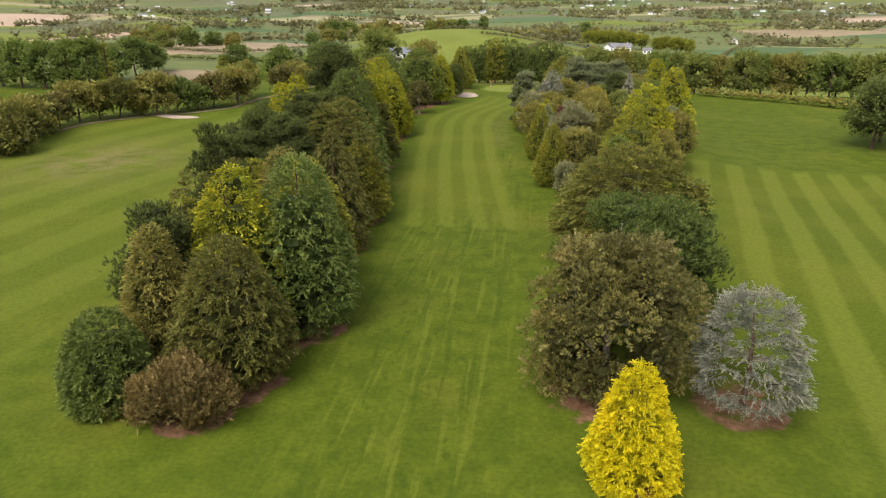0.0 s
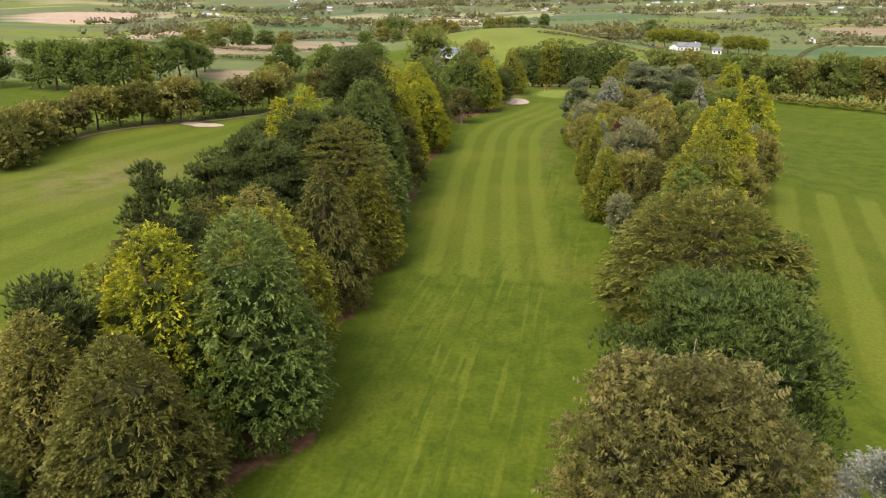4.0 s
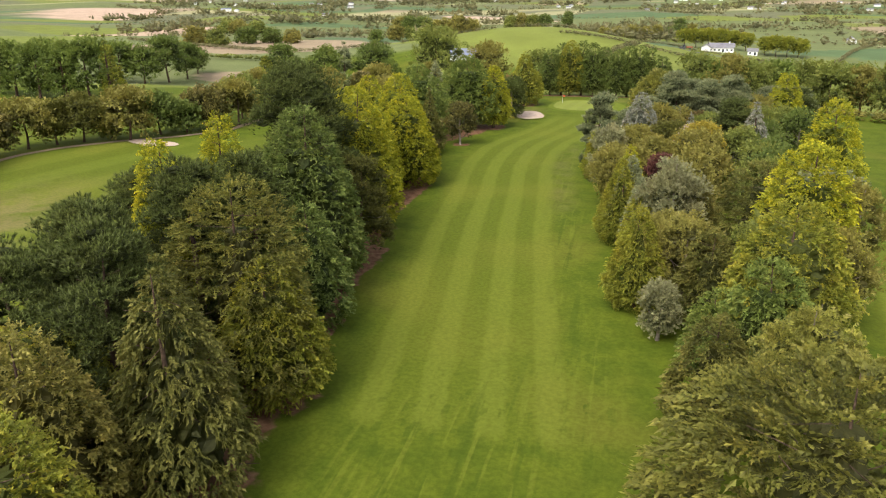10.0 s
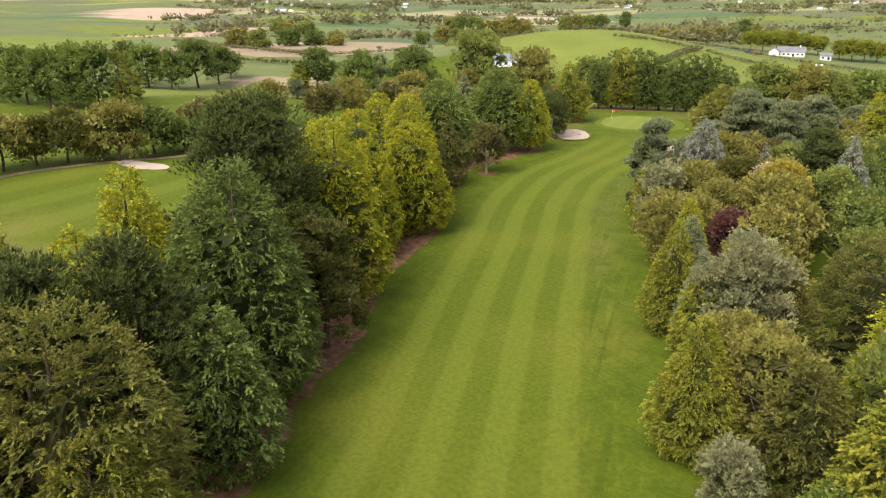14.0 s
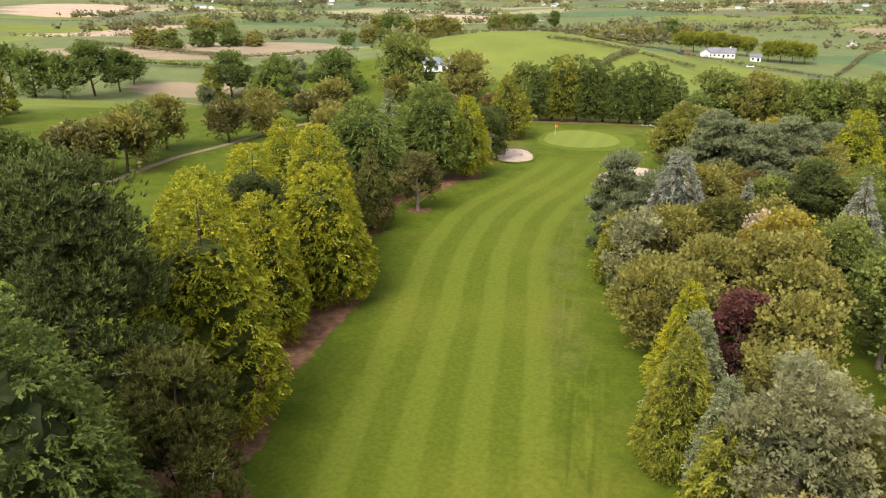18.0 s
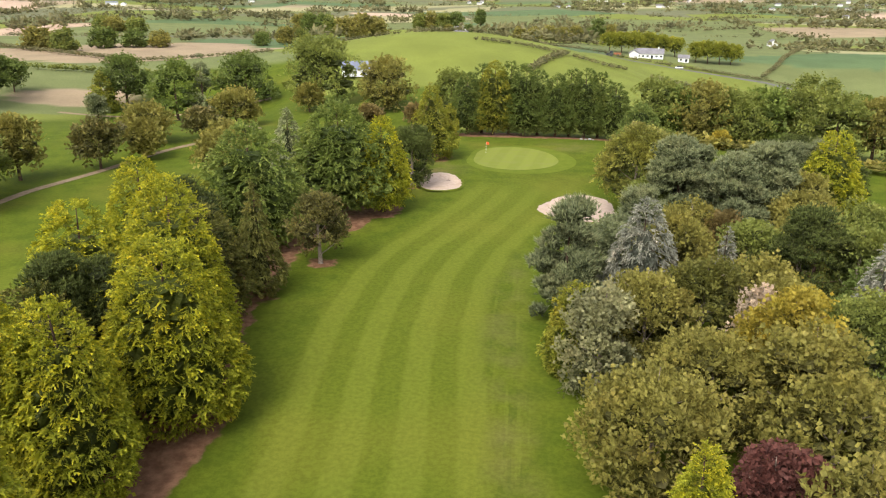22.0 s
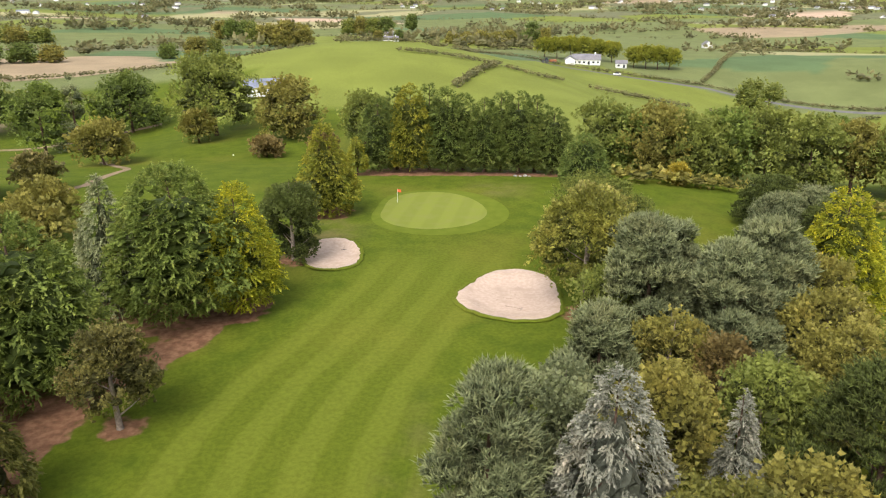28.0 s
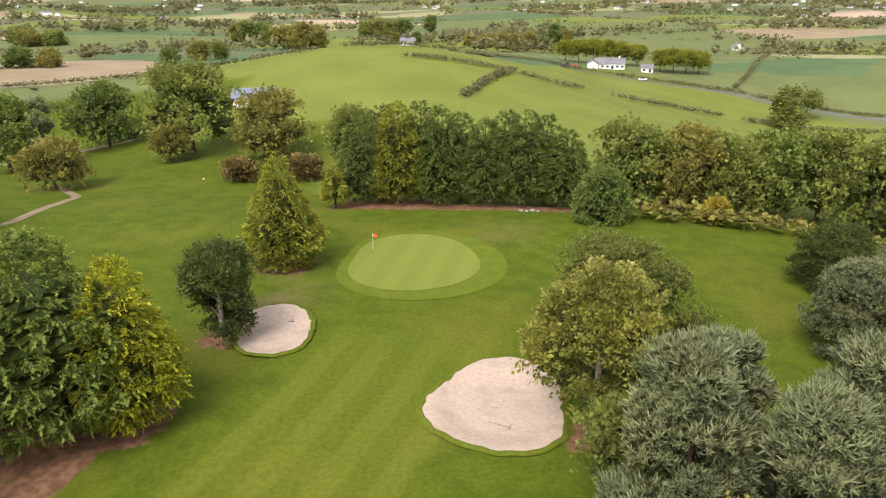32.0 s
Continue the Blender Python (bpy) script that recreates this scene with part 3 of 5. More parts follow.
def tree(kind, x, y, top, r, leaf, label, category="tree", density=1.0, seed=None, name=None, group="", low=None, **more):
    """One tree with its foot on the ground at x, y and its tip at the height top."""
    rng = np.random.default_rng(int(abs(x * 131 + y * 17 + r * 7)) if seed is None else seed)
    z0 = gz(x, y) - 0.05
    h = top - z0
    if kind in ("cypress", "spruce") and y > 190:
        more["spray"] = 1.12 * (more["spray"] if "spray" in more else 0.43)
    if kind in ("cypress", "spruce") and r > 2.6 and h > 8:
        r = r * (1.16 if kind == "cypress" else 1.1)
    if kind == "cypress":
        low = 0.05 if low is None else low
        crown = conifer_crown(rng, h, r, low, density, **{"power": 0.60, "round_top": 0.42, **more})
        trunk = trunk_mesh(rng, h, r, 0.018 * h + 0.05, max(low, 0.1), 10, 0.25)
    elif kind == "spruce":
        low = 0.04 if low is None else low
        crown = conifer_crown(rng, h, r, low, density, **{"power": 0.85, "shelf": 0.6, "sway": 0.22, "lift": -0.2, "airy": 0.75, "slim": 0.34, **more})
        trunk = trunk_mesh(rng, h, r, 0.016 * h + 0.05, max(low, 0.1), 14, 0.05)
    elif kind == "pine":
        low = 0.16 if low is None else low
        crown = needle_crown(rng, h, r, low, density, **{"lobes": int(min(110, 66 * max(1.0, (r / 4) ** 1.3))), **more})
        trunk = trunk_mesh(rng, h, r, 0.02 * h + 0.06, low, 14, 0.35)
    else:
        low = 0.10 if low is None else low
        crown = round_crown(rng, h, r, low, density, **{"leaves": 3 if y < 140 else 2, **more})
        trunk = trunk_mesh(rng, h, r, 0.02 * h + 0.07, max(low, 0.05) + 0.05, 12, 0.7)
    names = {"cypress": "cypress_tree", "spruce": "spruce_tree", "pine": "pine_tree", "broad": "broadleaf_tree", "bush": "bush"}
    ob = empty(name or names[kind], x, y, z0, 0)
    tagged(ob, label, category, group)
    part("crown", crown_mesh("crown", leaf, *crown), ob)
    part("trunk", mesh_of("trunk", *trunk, BARK_PALE if kind == "broad" else BARK, smooth=True), ob)
    TREES.append((x, y, r, kind))
    return ob


# ---- trees along the fairway ----
LG, RG = "tree belt beside the fairway", "tree belt across the fairway"
# the belt with the bushes at its end
tree("cypress", -19.5, 42.4, 7.9, 3.55, "oak", "large domed dense evergreen bush at the belt's end", "bush", 2.4, name="evergreen_bush", round_top=1.0, spray=0.3, low=0.0, lift=0.3, slim=0.5)
tree("bush", -13.1, 40.8, 4.3, 4.2, "heath", "low brown twiggy bush on the grass edge", "bush", 1.5, lobes=44, leaf_size=0.22, low=-0.3, upright=0.6)
tree("cypress", -11.6, 47.2, 12.4, 5.0, "brown", "brownish green cypress with browned foliage", group=LG, power=0.7, spray=0.36, density=1.6)
tree("cypress", -18.4, 49.0, 12.5, 3.4, "olive", "thin pale olive cypress behind darker ones", group=LG, spray=0.36, density=1.5)
tree("cypress", -13.9, 55.0, 16.2, 4.6, "gold", "tall cypress with golden yellow top growth", group=LG)
tree("cypress", -9.1, 57.5, 16.8, 5.0, "bluegreen", "dense blue-green cypress with drooping sprays", group=LG, power=0.55, density=1.4)
tree("pine", -18.9, 64.0, 17.4, 3.6, "dark", "dark slender pine standing behind the belt", group=LG)
tree("cypress", -11.4, 66.5, 14.6, 5.0, "goldgreen", "cypress with yellow-green tips", group=LG)
tree("cypress", -16.0, 74.0, 14.0, 4.2, "olive", "pale olive cypress in the belt", group=LG)
tree("spruce", -12.2, 80.5, 15.8, 5.6, "brown", "brown-green spruce with drooping branches", group=LG)
tree("pine", -18.6, 84.0, 15.2, 5.0, "dark", "dark spreading pine in the belt", group=LG)
tree("pine", -23.4, 89.0, 15.0, 4.8, "dark", "bushy dark green pine on the belt's outer side", group=LG)
tree("pine", -25.0, 83.0, 13.8, 4.4, "dark", "bushy dark pine at the belt's outer edge", group=LG)
tree("cypress", -21.8, 75.0, 12.5, 3.6, "brown", "dull brownish cypress at the belt's outer edge", group=LG)
tree("cypress", -25.5, 94.5, 9.5, 3.0, "goldgreen", "yellow-green cypress below the pines", group=LG)
tree("pine", -28.0, 101.0, 14.6, 4.8, "dark", "dark green pine near the golden spikes", group=LG)
tree("cypress", -24.3, 98.6, 18.5, 3.0, "gold", "golden cypress rising in a spike above the pines", group=LG)
tree("cypress", -31.0, 111.5, 13.2, 3.6, "gold", "golden cypress in a low golden row", group=LG)
tree("cypress", -30.0, 118.5, 14.2, 3.6, "gold", "golden cypress behind the tall pine", group=LG)
tree("cypress", -20.5, 77.0, 12.0, 3.2, "goldgreen", "yellowish cypress low in the belt", group=LG)
tree("spruce", -14.6, 93.2, 17.0, 6.2, "goldbrown", "brown-tinged pine with open branches", group=LG, name="pine_tree", shelf=0.85, power=0.5, round_top=0.55, lift=0.10, airy=0.85, sway=0.4, slim=0.2, density=3.0, inset=2.0)
tree("cypress", -11.9, 92.0, 11.2, 4.2, "goldgreen", "golden cypress with drooping yellow sprays", group=LG)
tree("pine", -20.4, 97.0, 16.4, 4.8, "dark", "dark green pine in the belt", group=LG)
tree("pine", -18.6, 103.0, 15.6, 4.4, "dark", "dark green pine between brown pine and cypress", group=LG)
tree("pine", -26.8, 91.0, 13.8, 4.0, "dark", "dark green pine at the belt's outer edge", group=LG)
tree("cypress", -14.2, 104.5, 12.0, 3.7, "bluegreen", "dense blue-green cypress at the fairway edge", group=LG)
tree("cypress", -26.6, 112.8, 18.2, 3.4, "gold", "golden cypress on the belt's far side", group=LG)
tree("cypress", -18.0, 113.0, 19.2, 5.8, "oak", "tall dark green feathery cypress", group=LG, density=1.3)
tree("pine", -22.9, 124.0, 21.0, 7.0, "dark", "tall dark pine with a broad crown", group=LG, low=0.1)
tree("pine", -15.8, 122.0, 11.5, 4.0, "brown", "low brownish pine at the fairway edge", group=LG)
tree("cypress", -20.0, 133.0, 18.6, 5.5, "gold", "tall golden yellow feathery cypress", group=LG, round_top=0.45, spray=0.38, density=1.35)
tree("cypress", -27.5, 146.0, 16.3, 5.2, "gold", "golden yellow cypress with a rounded top", group=LG, round_top=0.45, spray=0.38, density=1.35)
tree("cypress", -22.2, 147.0, 14.2, 3.9, "gold", "golden cypress in the belt", group=LG, round_top=0.45, spray=0.38, density=1.35)
tree("cypress", -20.6, 156.8, 14.6, 5.2, "gold", "golden cypress beside the fairway", group=LG, round_top=0.45, spray=0.38, density=1.35, power=0.55)
tree("cypress", -24.0, 165.0, 16.7, 5.0, "gold", "tall golden yellow feathery cypress", group=LG, round_top=0.45, spray=0.38, density=1.35)
tree("pine", -28.0, 156.0, 12.5, 3.4, "dark", "dark pine among golden cypresses", group=LG)
tree("cypress", -34.0, 179.0, 14.8, 4.3, "gold", "golden cypress on the belt's far side", group=LG, round_top=0.45, spray=0.38, density=1.35)
tree("cypress", -32.0, 165.0, 14.5, 4.8, "gold", "yellow-green cypress in the belt", group=LG)
tree("spruce", -22.6, 179.5, 12.7, 3.3, "brown", "brownish green spruce at the fairway edge", group=LG)
tree("cypress", -29.0, 195.0, 15.6, 6.6, "green", "broad green cypress with a layered crown", group=LG, sway=0.25)
tree("broad", -19.0, 189.5, 8.8, 3.5, "copper", "small round copper-green tree with a short trunk", group=LG, low=0.0)
tree("spruce", -29.5, 211.5, 15.0, 4.8, "bluepine", "grey-green spruce behind a dark cypress", group=LG)
tree("cypress", -22.0, 210.5, 16.2, 7.0, "green", "broad dark green cypress above bare trunks", group=LG, low=0.12, sway=0.3, round_top=0.4, density=1.4)
tree("cypress", -16.2, 211.8, 14.0, 4.0, "gold", "golden cypress beside a dark one", group=LG, low=0.1)
tree("broad", -14.4, 226.6, 10.6, 4.0, "dark", "dark rounded evergreen beside the small bunker", group=LG, low=-0.18, leaf_size=0.26, density=1.6, lobes=70)
tree("cypress", -13.9, 246.0, 14.5, 5.0, "goldgreen", "broad conical cypress with a yellow flank", group=LG, power=0.8, round_top=0.12)
tree("cypress", -13.8, 275.0, 6.2, 2.5, "goldgreen", "small pale conical tree with a bare trunk", low=0.2)
for i in range(26):
    rg = np.random.default_rng(500 + i)
    y = 52 + 5.4 * i + rg.uniform(-2, 2)
    x = -21.5 - 8 * step(y, 130, 185) + rg.uniform(-3.5, 3.0)
    if min(math.hypot(x - t[0], y - t[1]) / t[2] for t in TREES) < 0.8:
        continue
    kind, leaf, lab = (("pine", "dark", "dark pine inside the belt"), ("cypress", "goldgreen", "yellow-green cypress inside the belt"), ("cypress", "green", "green cypress inside the belt"), ("cypress", "brown", "brownish cypress inside the belt"))[i % 4]
    tree(kind, x, y, 10.5 + rg.uniform(0, 3.5), 4.2 + rg.uniform(0, 0.8), leaf, lab, group=LG, density=0.3)
# screen behind the green
BG = "row of cypresses behind the green"
for i, (x, dy, top, r) in enumerate(((-10.4, 0.5, 12.0, 3.8), (-7.2, 3, 13.6, 3.8), (-4.4, 0.5, 14.6, 4.0), (-1.0, 2.5, 14.4, 3.8), (2.4, 0.5, 14.0, 4.0), (5.6, 2.5, 12.6, 3.8), (9.6, 0.5, 12.0, 3.8), (12.8, 2.5, 13.2, 3.8), (16.0, 0.5, 13.4, 3.8), (19.2, 2, 12.4, 3.8), (22.4, 0, 10.5, 3.6))):
    tree("cypress", x, 279.5 + dy, top + 0.9, r + 0.5, "goldgreen" if i == 2 else "oak", "tall dark green cypress above bare trunks", group=BG, low=0.09, power=0.5, round_top=0.35, density=0.8)
tree("cypress", 26.6, 268.0, 8.5, 4.6, "bluegreen", "light green conical cypress beside the screen", low=0.03)
# the other belt
tree("broad", 12.6, 152.0, 8.8, 5.2, "olive", "spreading olive-leaved tree at the fairway edge", group=RG, upright=0.4, low=0.02)
tree("broad", 17.5, 158.0, 9.0, 4.8, "olive", "rounded olive-leaved tree in the belt", group=RG, low=-0.18, upright=0.4)
tree("broad", 14.5, 168.5, 9.6, 4.6, "olive", "rounded olive-brown tree in the belt", group=RG, low=-0.18, upright=0.4)
tree("broad", 19.5, 172.0, 9.4, 4.6, "brown", "brownish green tree in the belt", group=RG, low=-0.18)
tree("broad", 13.0, 184.5, 9.0, 4.0, "bluepine", "grey-green rounded tree at the fairway edge", group=RG, low=-0.18, upright=0.5)
tree("broad", 17.0, 121.5, 8.0, 3.6, "olive", "olive-leaved tree behind a conical cypress", group=RG, low=-0.18, upright=0.4)
tree("cypress", 14.6, 128.5, 8.0, 2.6, "goldgreen", "small yellow-green conical cypress", group=RG)
tree("cypress", 20.6, 112.5, 9.5, 3.2, "brown", "dull brown-green cypress in the belt", group=RG)
tree("cypress", 20.2, 103.5, 7.5, 3.0, "green", "low green cypress in the belt", group=RG)
tree("cypress", 19.0, 94.0, 9.5, 3.0, "brown", "brownish cypress at the fairway edge", group=RG)
tree("cypress", 18.3, 37.0, 9.0, 3.1, "yellow", "bright yellow conical conifer on the grass", density=2.2, power=0.7, round_top=0.2, spray=0.28, low=0.0, slim=0.5, name="golden_conifer")
tree("broad", 17.7, 48.7, 13.3, 7.0, "copper", "dense domed tree with copper-brown leaves", density=1.8, lobes=80, leaf_size=0.25, low=-0.2)
tree("spruce", 27.6, 47.5, 10.0, 5.0, "blue", "silver-blue cedar with open branches on bare soil", shelf=0.9, name="blue_cedar", low=0.17, density=1.3, power=0.5, round_top=0.5, spray=0.36, lift=0.12, airy=0.62, sway=0.4, slim=0.14)
tree("pine", 21.4, 61.5, 11.8, 7.4, "oak", "spreading green pine with upright tufts", group=RG, lobes=70, tuft=0.5, low=0.03, cone=0.1, density=1.5)
tree("spruce", 22.4, 79.0, 14.2, 8.4, "goldbrown", "wide cedar with flat tiers of brown-green branches", group=RG, shelf=1.1, power=0.45, round_top=0.5, spray=0.52, density=5.0, lift=0.16, airy=0.8, sway=0.35, slim=0.2, inset=2.3)
tree("broad", 29.5, 82.0, 10.0, 3.2, "oak", "small dark rounded leafy tree", group=RG, low=-0.18)
tree("broad", 24.5, 93.0, 11.0, 4.4, "sycamore", "leafy tree with pale flecked brown leaves", group=RG, low=-0.18)
tree("cypress", 25.5, 105.0, 14.6, 5.6, "goldgreen", "broad conical cypress, yellow-green", group=RG)
tree("cypress", 29.0, 118.5, 16.6, 5.6, "gold", "tall golden yellow feathery cypress", group=RG)
tree("cypress", 23.0, 100.0, 11.5, 4.0, "green", "dark green cypress under taller ones", group=RG)
tree("cypress", 14.4, 115.5, 10.4, 3.2, "goldgreen", "neat conical yellow-green cypress at the edge", group=RG, power=0.8, round_top=0.15, spray=0.31, density=1.6)
tree("broad", 16.4, 108.8, 5.4, 2.0, "silver", "small pale shrubby tree at the edge", group=RG, low=0.0, leaf_size=0.25)
tree("broad", 18.0, 128.2, 12.4, 4.2, "silver", "silver-grey leaved willow tree", group=RG, low=-0.18, upright=0.4)
tree("cypress", 12.4, 134.0, 10.8, 2.8, "goldgreen", "narrow conical yellow-green cypress in a row", group=RG, power=0.8, round_top=0.15, spray=0.31, density=1.6)
tree("cypress", 14.6, 131.0, 9.6, 2.4, "bluepine", "narrow grey-green conical cypress in a row", group=RG, power=0.8, round_top=0.15, spray=0.31, density=1.6)
tree("cypress", 13.4, 142.5, 10.8, 2.8, "gold", "narrow golden-green conical cypress in a row", group=RG, power=0.8, round_top=0.15, spray=0.31, density=1.6)
tree("cypress", 13.6, 138.4, 10.4, 2.9, "bluepine", "narrow grey-green conical cypress in a row", group=RG, power=0.8, round_top=0.15, spray=0.31, density=1.6)
tree("broad", 17.4, 144.5, 9.4, 3.2, "purple", "dark purple-leaved small tree", group=RG, low=0.0)
tree("cypress", 38.5, 151.0, 16.4, 4.6, "gold", "tall golden yellow feathery cypress", group=RG)
tree("spruce", 26.5, 128.0, 12.5, 5.6, "brown", "flat-tiered brown-green cedar inside the belt", group=RG, shelf=1.1, power=0.5, round_top=0.4, lift=0.14, airy=0.8, sway=0.35, slim=0.18, density=2.0, inset=1.8)
tree("broad", 10.4, 163.5, 10.0, 3.3, "silver", "grey-leaved tree with upright twigs", group=RG, low=-0.18, upright=0.5, leaf_size=0.26)
tree("cypress", 8.8, 168.0, 8.4, 2.7, "goldgreen", "yellow-green rounded conifer at the edge", group=RG, round_top=0.6)
tree("broad", 21.8, 164.5, 10.6, 2.0, "white", "slender tree with whitish leaves", group=RG, low=-0.18, upright=0.5)
tree("broad", 23.6, 162.0, 10.8, 4.8, "yellowleaf", "broadleaf tree turning yellow", group=RG, low=-0.18, upright=0.35)
tree("spruce", 31.8, 168.0, 13.7, 3.8, "blue", "blue spruce in the belt", group=RG)
tree("pine", 8.6, 177.0, 12.0, 4.0, "bluepine", "blue-green pine at the fairway edge", group=RG, tuft=0.6, slim=0.2, cone=0.6, low=0.05)
tree("spruce", 15.0, 176.5, 13.4, 4.5, "blue", "tall silver-blue spruce tree", group=RG, density=1.3, power=0.6)
tree("spruce", 23.5, 181.0, 9.7, 2.6, "blue", "small silvery blue spruce", group=RG)
tree("pine", 21.6, 200.0, 13.4, 4.7, "bluepine", "blue-green pine with upright tufts", group=RG, tuft=0.6, slim=0.24, density=1.5, cone=0.8, low=0.05)
tree("pine", 27.5, 197.0, 12.4, 4.6, "bluepine", "blue-green pine with upright needles", group=RG, tuft=0.6, slim=0.24, density=1.5, cone=0.8, low=0.05)
tree("pine", 32.5, 202.0, 12.8, 4.6, "bluepine", "blue-green pine with upright needles", group=RG, tuft=0.6, slim=0.24, density=1.5, cone=0.8, low=0.05)
tree("pine", 16.5, 190.5, 9.8, 3.4, "bluepine", "grey-green pine in the belt", group=RG, tuft=0.6, slim=0.2, cone=0.6, low=0.05)
tree("broad", 25.5, 191.0, 8.6, 2.2, "heath", "thin tree with browned leaves", group=RG, low=-0.18, upright=0.5)
tree("pine", 25.0, 205.0, 11.8, 4.2, "bluepine", "blue-green pine standing close to its neighbours", group=RG, tuft=0.6, slim=0.24, cone=0.7, low=0.05)
tree("broad", 22.4, 193.4, 8.6, 3.6, "olive", "olive-green tree filling a gap between pines", group=RG, low=-0.18)
tree("pine", 48.0, 222.0, 9.0, 5.0, "dark", "dark pine in the belt's outer side", group=RG, low=0.05)
tree("pine", 50.5, 233.0, 7.6, 5.0, "bluepine", "grey-green pine at the belt's outer side", group=RG, low=0.05)
tree("broad", 18.9, 212.8, 13.2, 5.8, "sycamore", "sycamore with pale-edged leaves by the large bunker", group=RG, low=0.1, lobes=50, leaf_size=0.3, density=1.3)
tree("pine", 22.6, 227.0, 9.8, 7.4, "leaf", "open spreading pine behind the sycamore", group=RG, lobes=60, low=0.04, cone=0.1)
tree("broad", 20.4, 185.0, 8.6, 3.8, "olive", "low olive-green tree between the spruces", group=RG, low=-0.1)
tree("broad", 27.0, 186.0, 9.0, 4.0, "leaf", "low green tree between the spruces", group=RG, low=-0.1)
tree("broad", 29.4, 164.5, 10.0, 4.4, "leaf", "green leafy tree deep in the belt", group=RG, low=-0.18)
tree("pine", 30.5, 179.0, 11.5, 4.4, "dark", "dark pine deep in the belt", group=RG)
tree("broad", 33.5, 190.0, 9.5, 4.2, "olive", "olive-green tree deep in the belt", group=RG, low=-0.18)
tree("broad", 34.0, 172.0, 10.0, 4.4, "oak", "dark green tree at the belt's outer side", group=RG, low=-0.18)
tree("cypress", 44.5, 214.0, 13.4, 4.6, "gold", "golden cypress among darker trees", group=RG)
tree("pine", 50.0, 246.0, 6.0, 5.0, "dark", "dark pine at the far fairway edge", group=RG, low=0.05)
tree("pine", 44.0, 228.0, 8.0, 4.6, "bluepine", "grey-green pine in the belt", group=RG, low=0.05)
for i in range(48):
    rg = np.random.default_rng(700 + i)
    y = 110 + 2.2 * i + rg.uniform(-2, 2)
    x = 16.5 + (i * 7.7) % 22 + rg.uniform(-2, 2) - 3 * step(y, 150, 175) + 7 * step(y, 178, 186)
    if y > 205:
        continue
    if min(math.hypot(x - t[0], y - t[1]) / t[2] for t in TREES) < 0.72:
        continue
    leaf = ("olive", "leaf", "olive", "olive", "oak", "bluepine")[i % 6]
    tree("broad", x, y, 8.2 + rg.uniform(0, 2.8), 3.3 + rg.uniform(0, 1.2), leaf, {"olive": "olive-green mixed woodland tree", "leaf": "green mixed woodland tree", "oak": "dark green woodland tree", "bluepine": "blue-green tree in mixed woodland"}[leaf], group=RG, upright=0.45, leaf_size=0.28, density=0.45)


# ---- ground ----
def lines(*runs):
    return np.concatenate([np.arange(a, b, d) for a, b, d in runs])


def bend(y):
    """A dark mown stripe that runs the length of the fairway."""
    return np.interp(y, [60, 90, 101, 115, 138, 157, 166, 175, 188, 197, 205, 218, 240], [11.2, 7.0, 5.5, 3.7, 0.8, -0.8, -1.8, -2.4, -2.1, -0.6, 2.0, 6.0, 11.0])


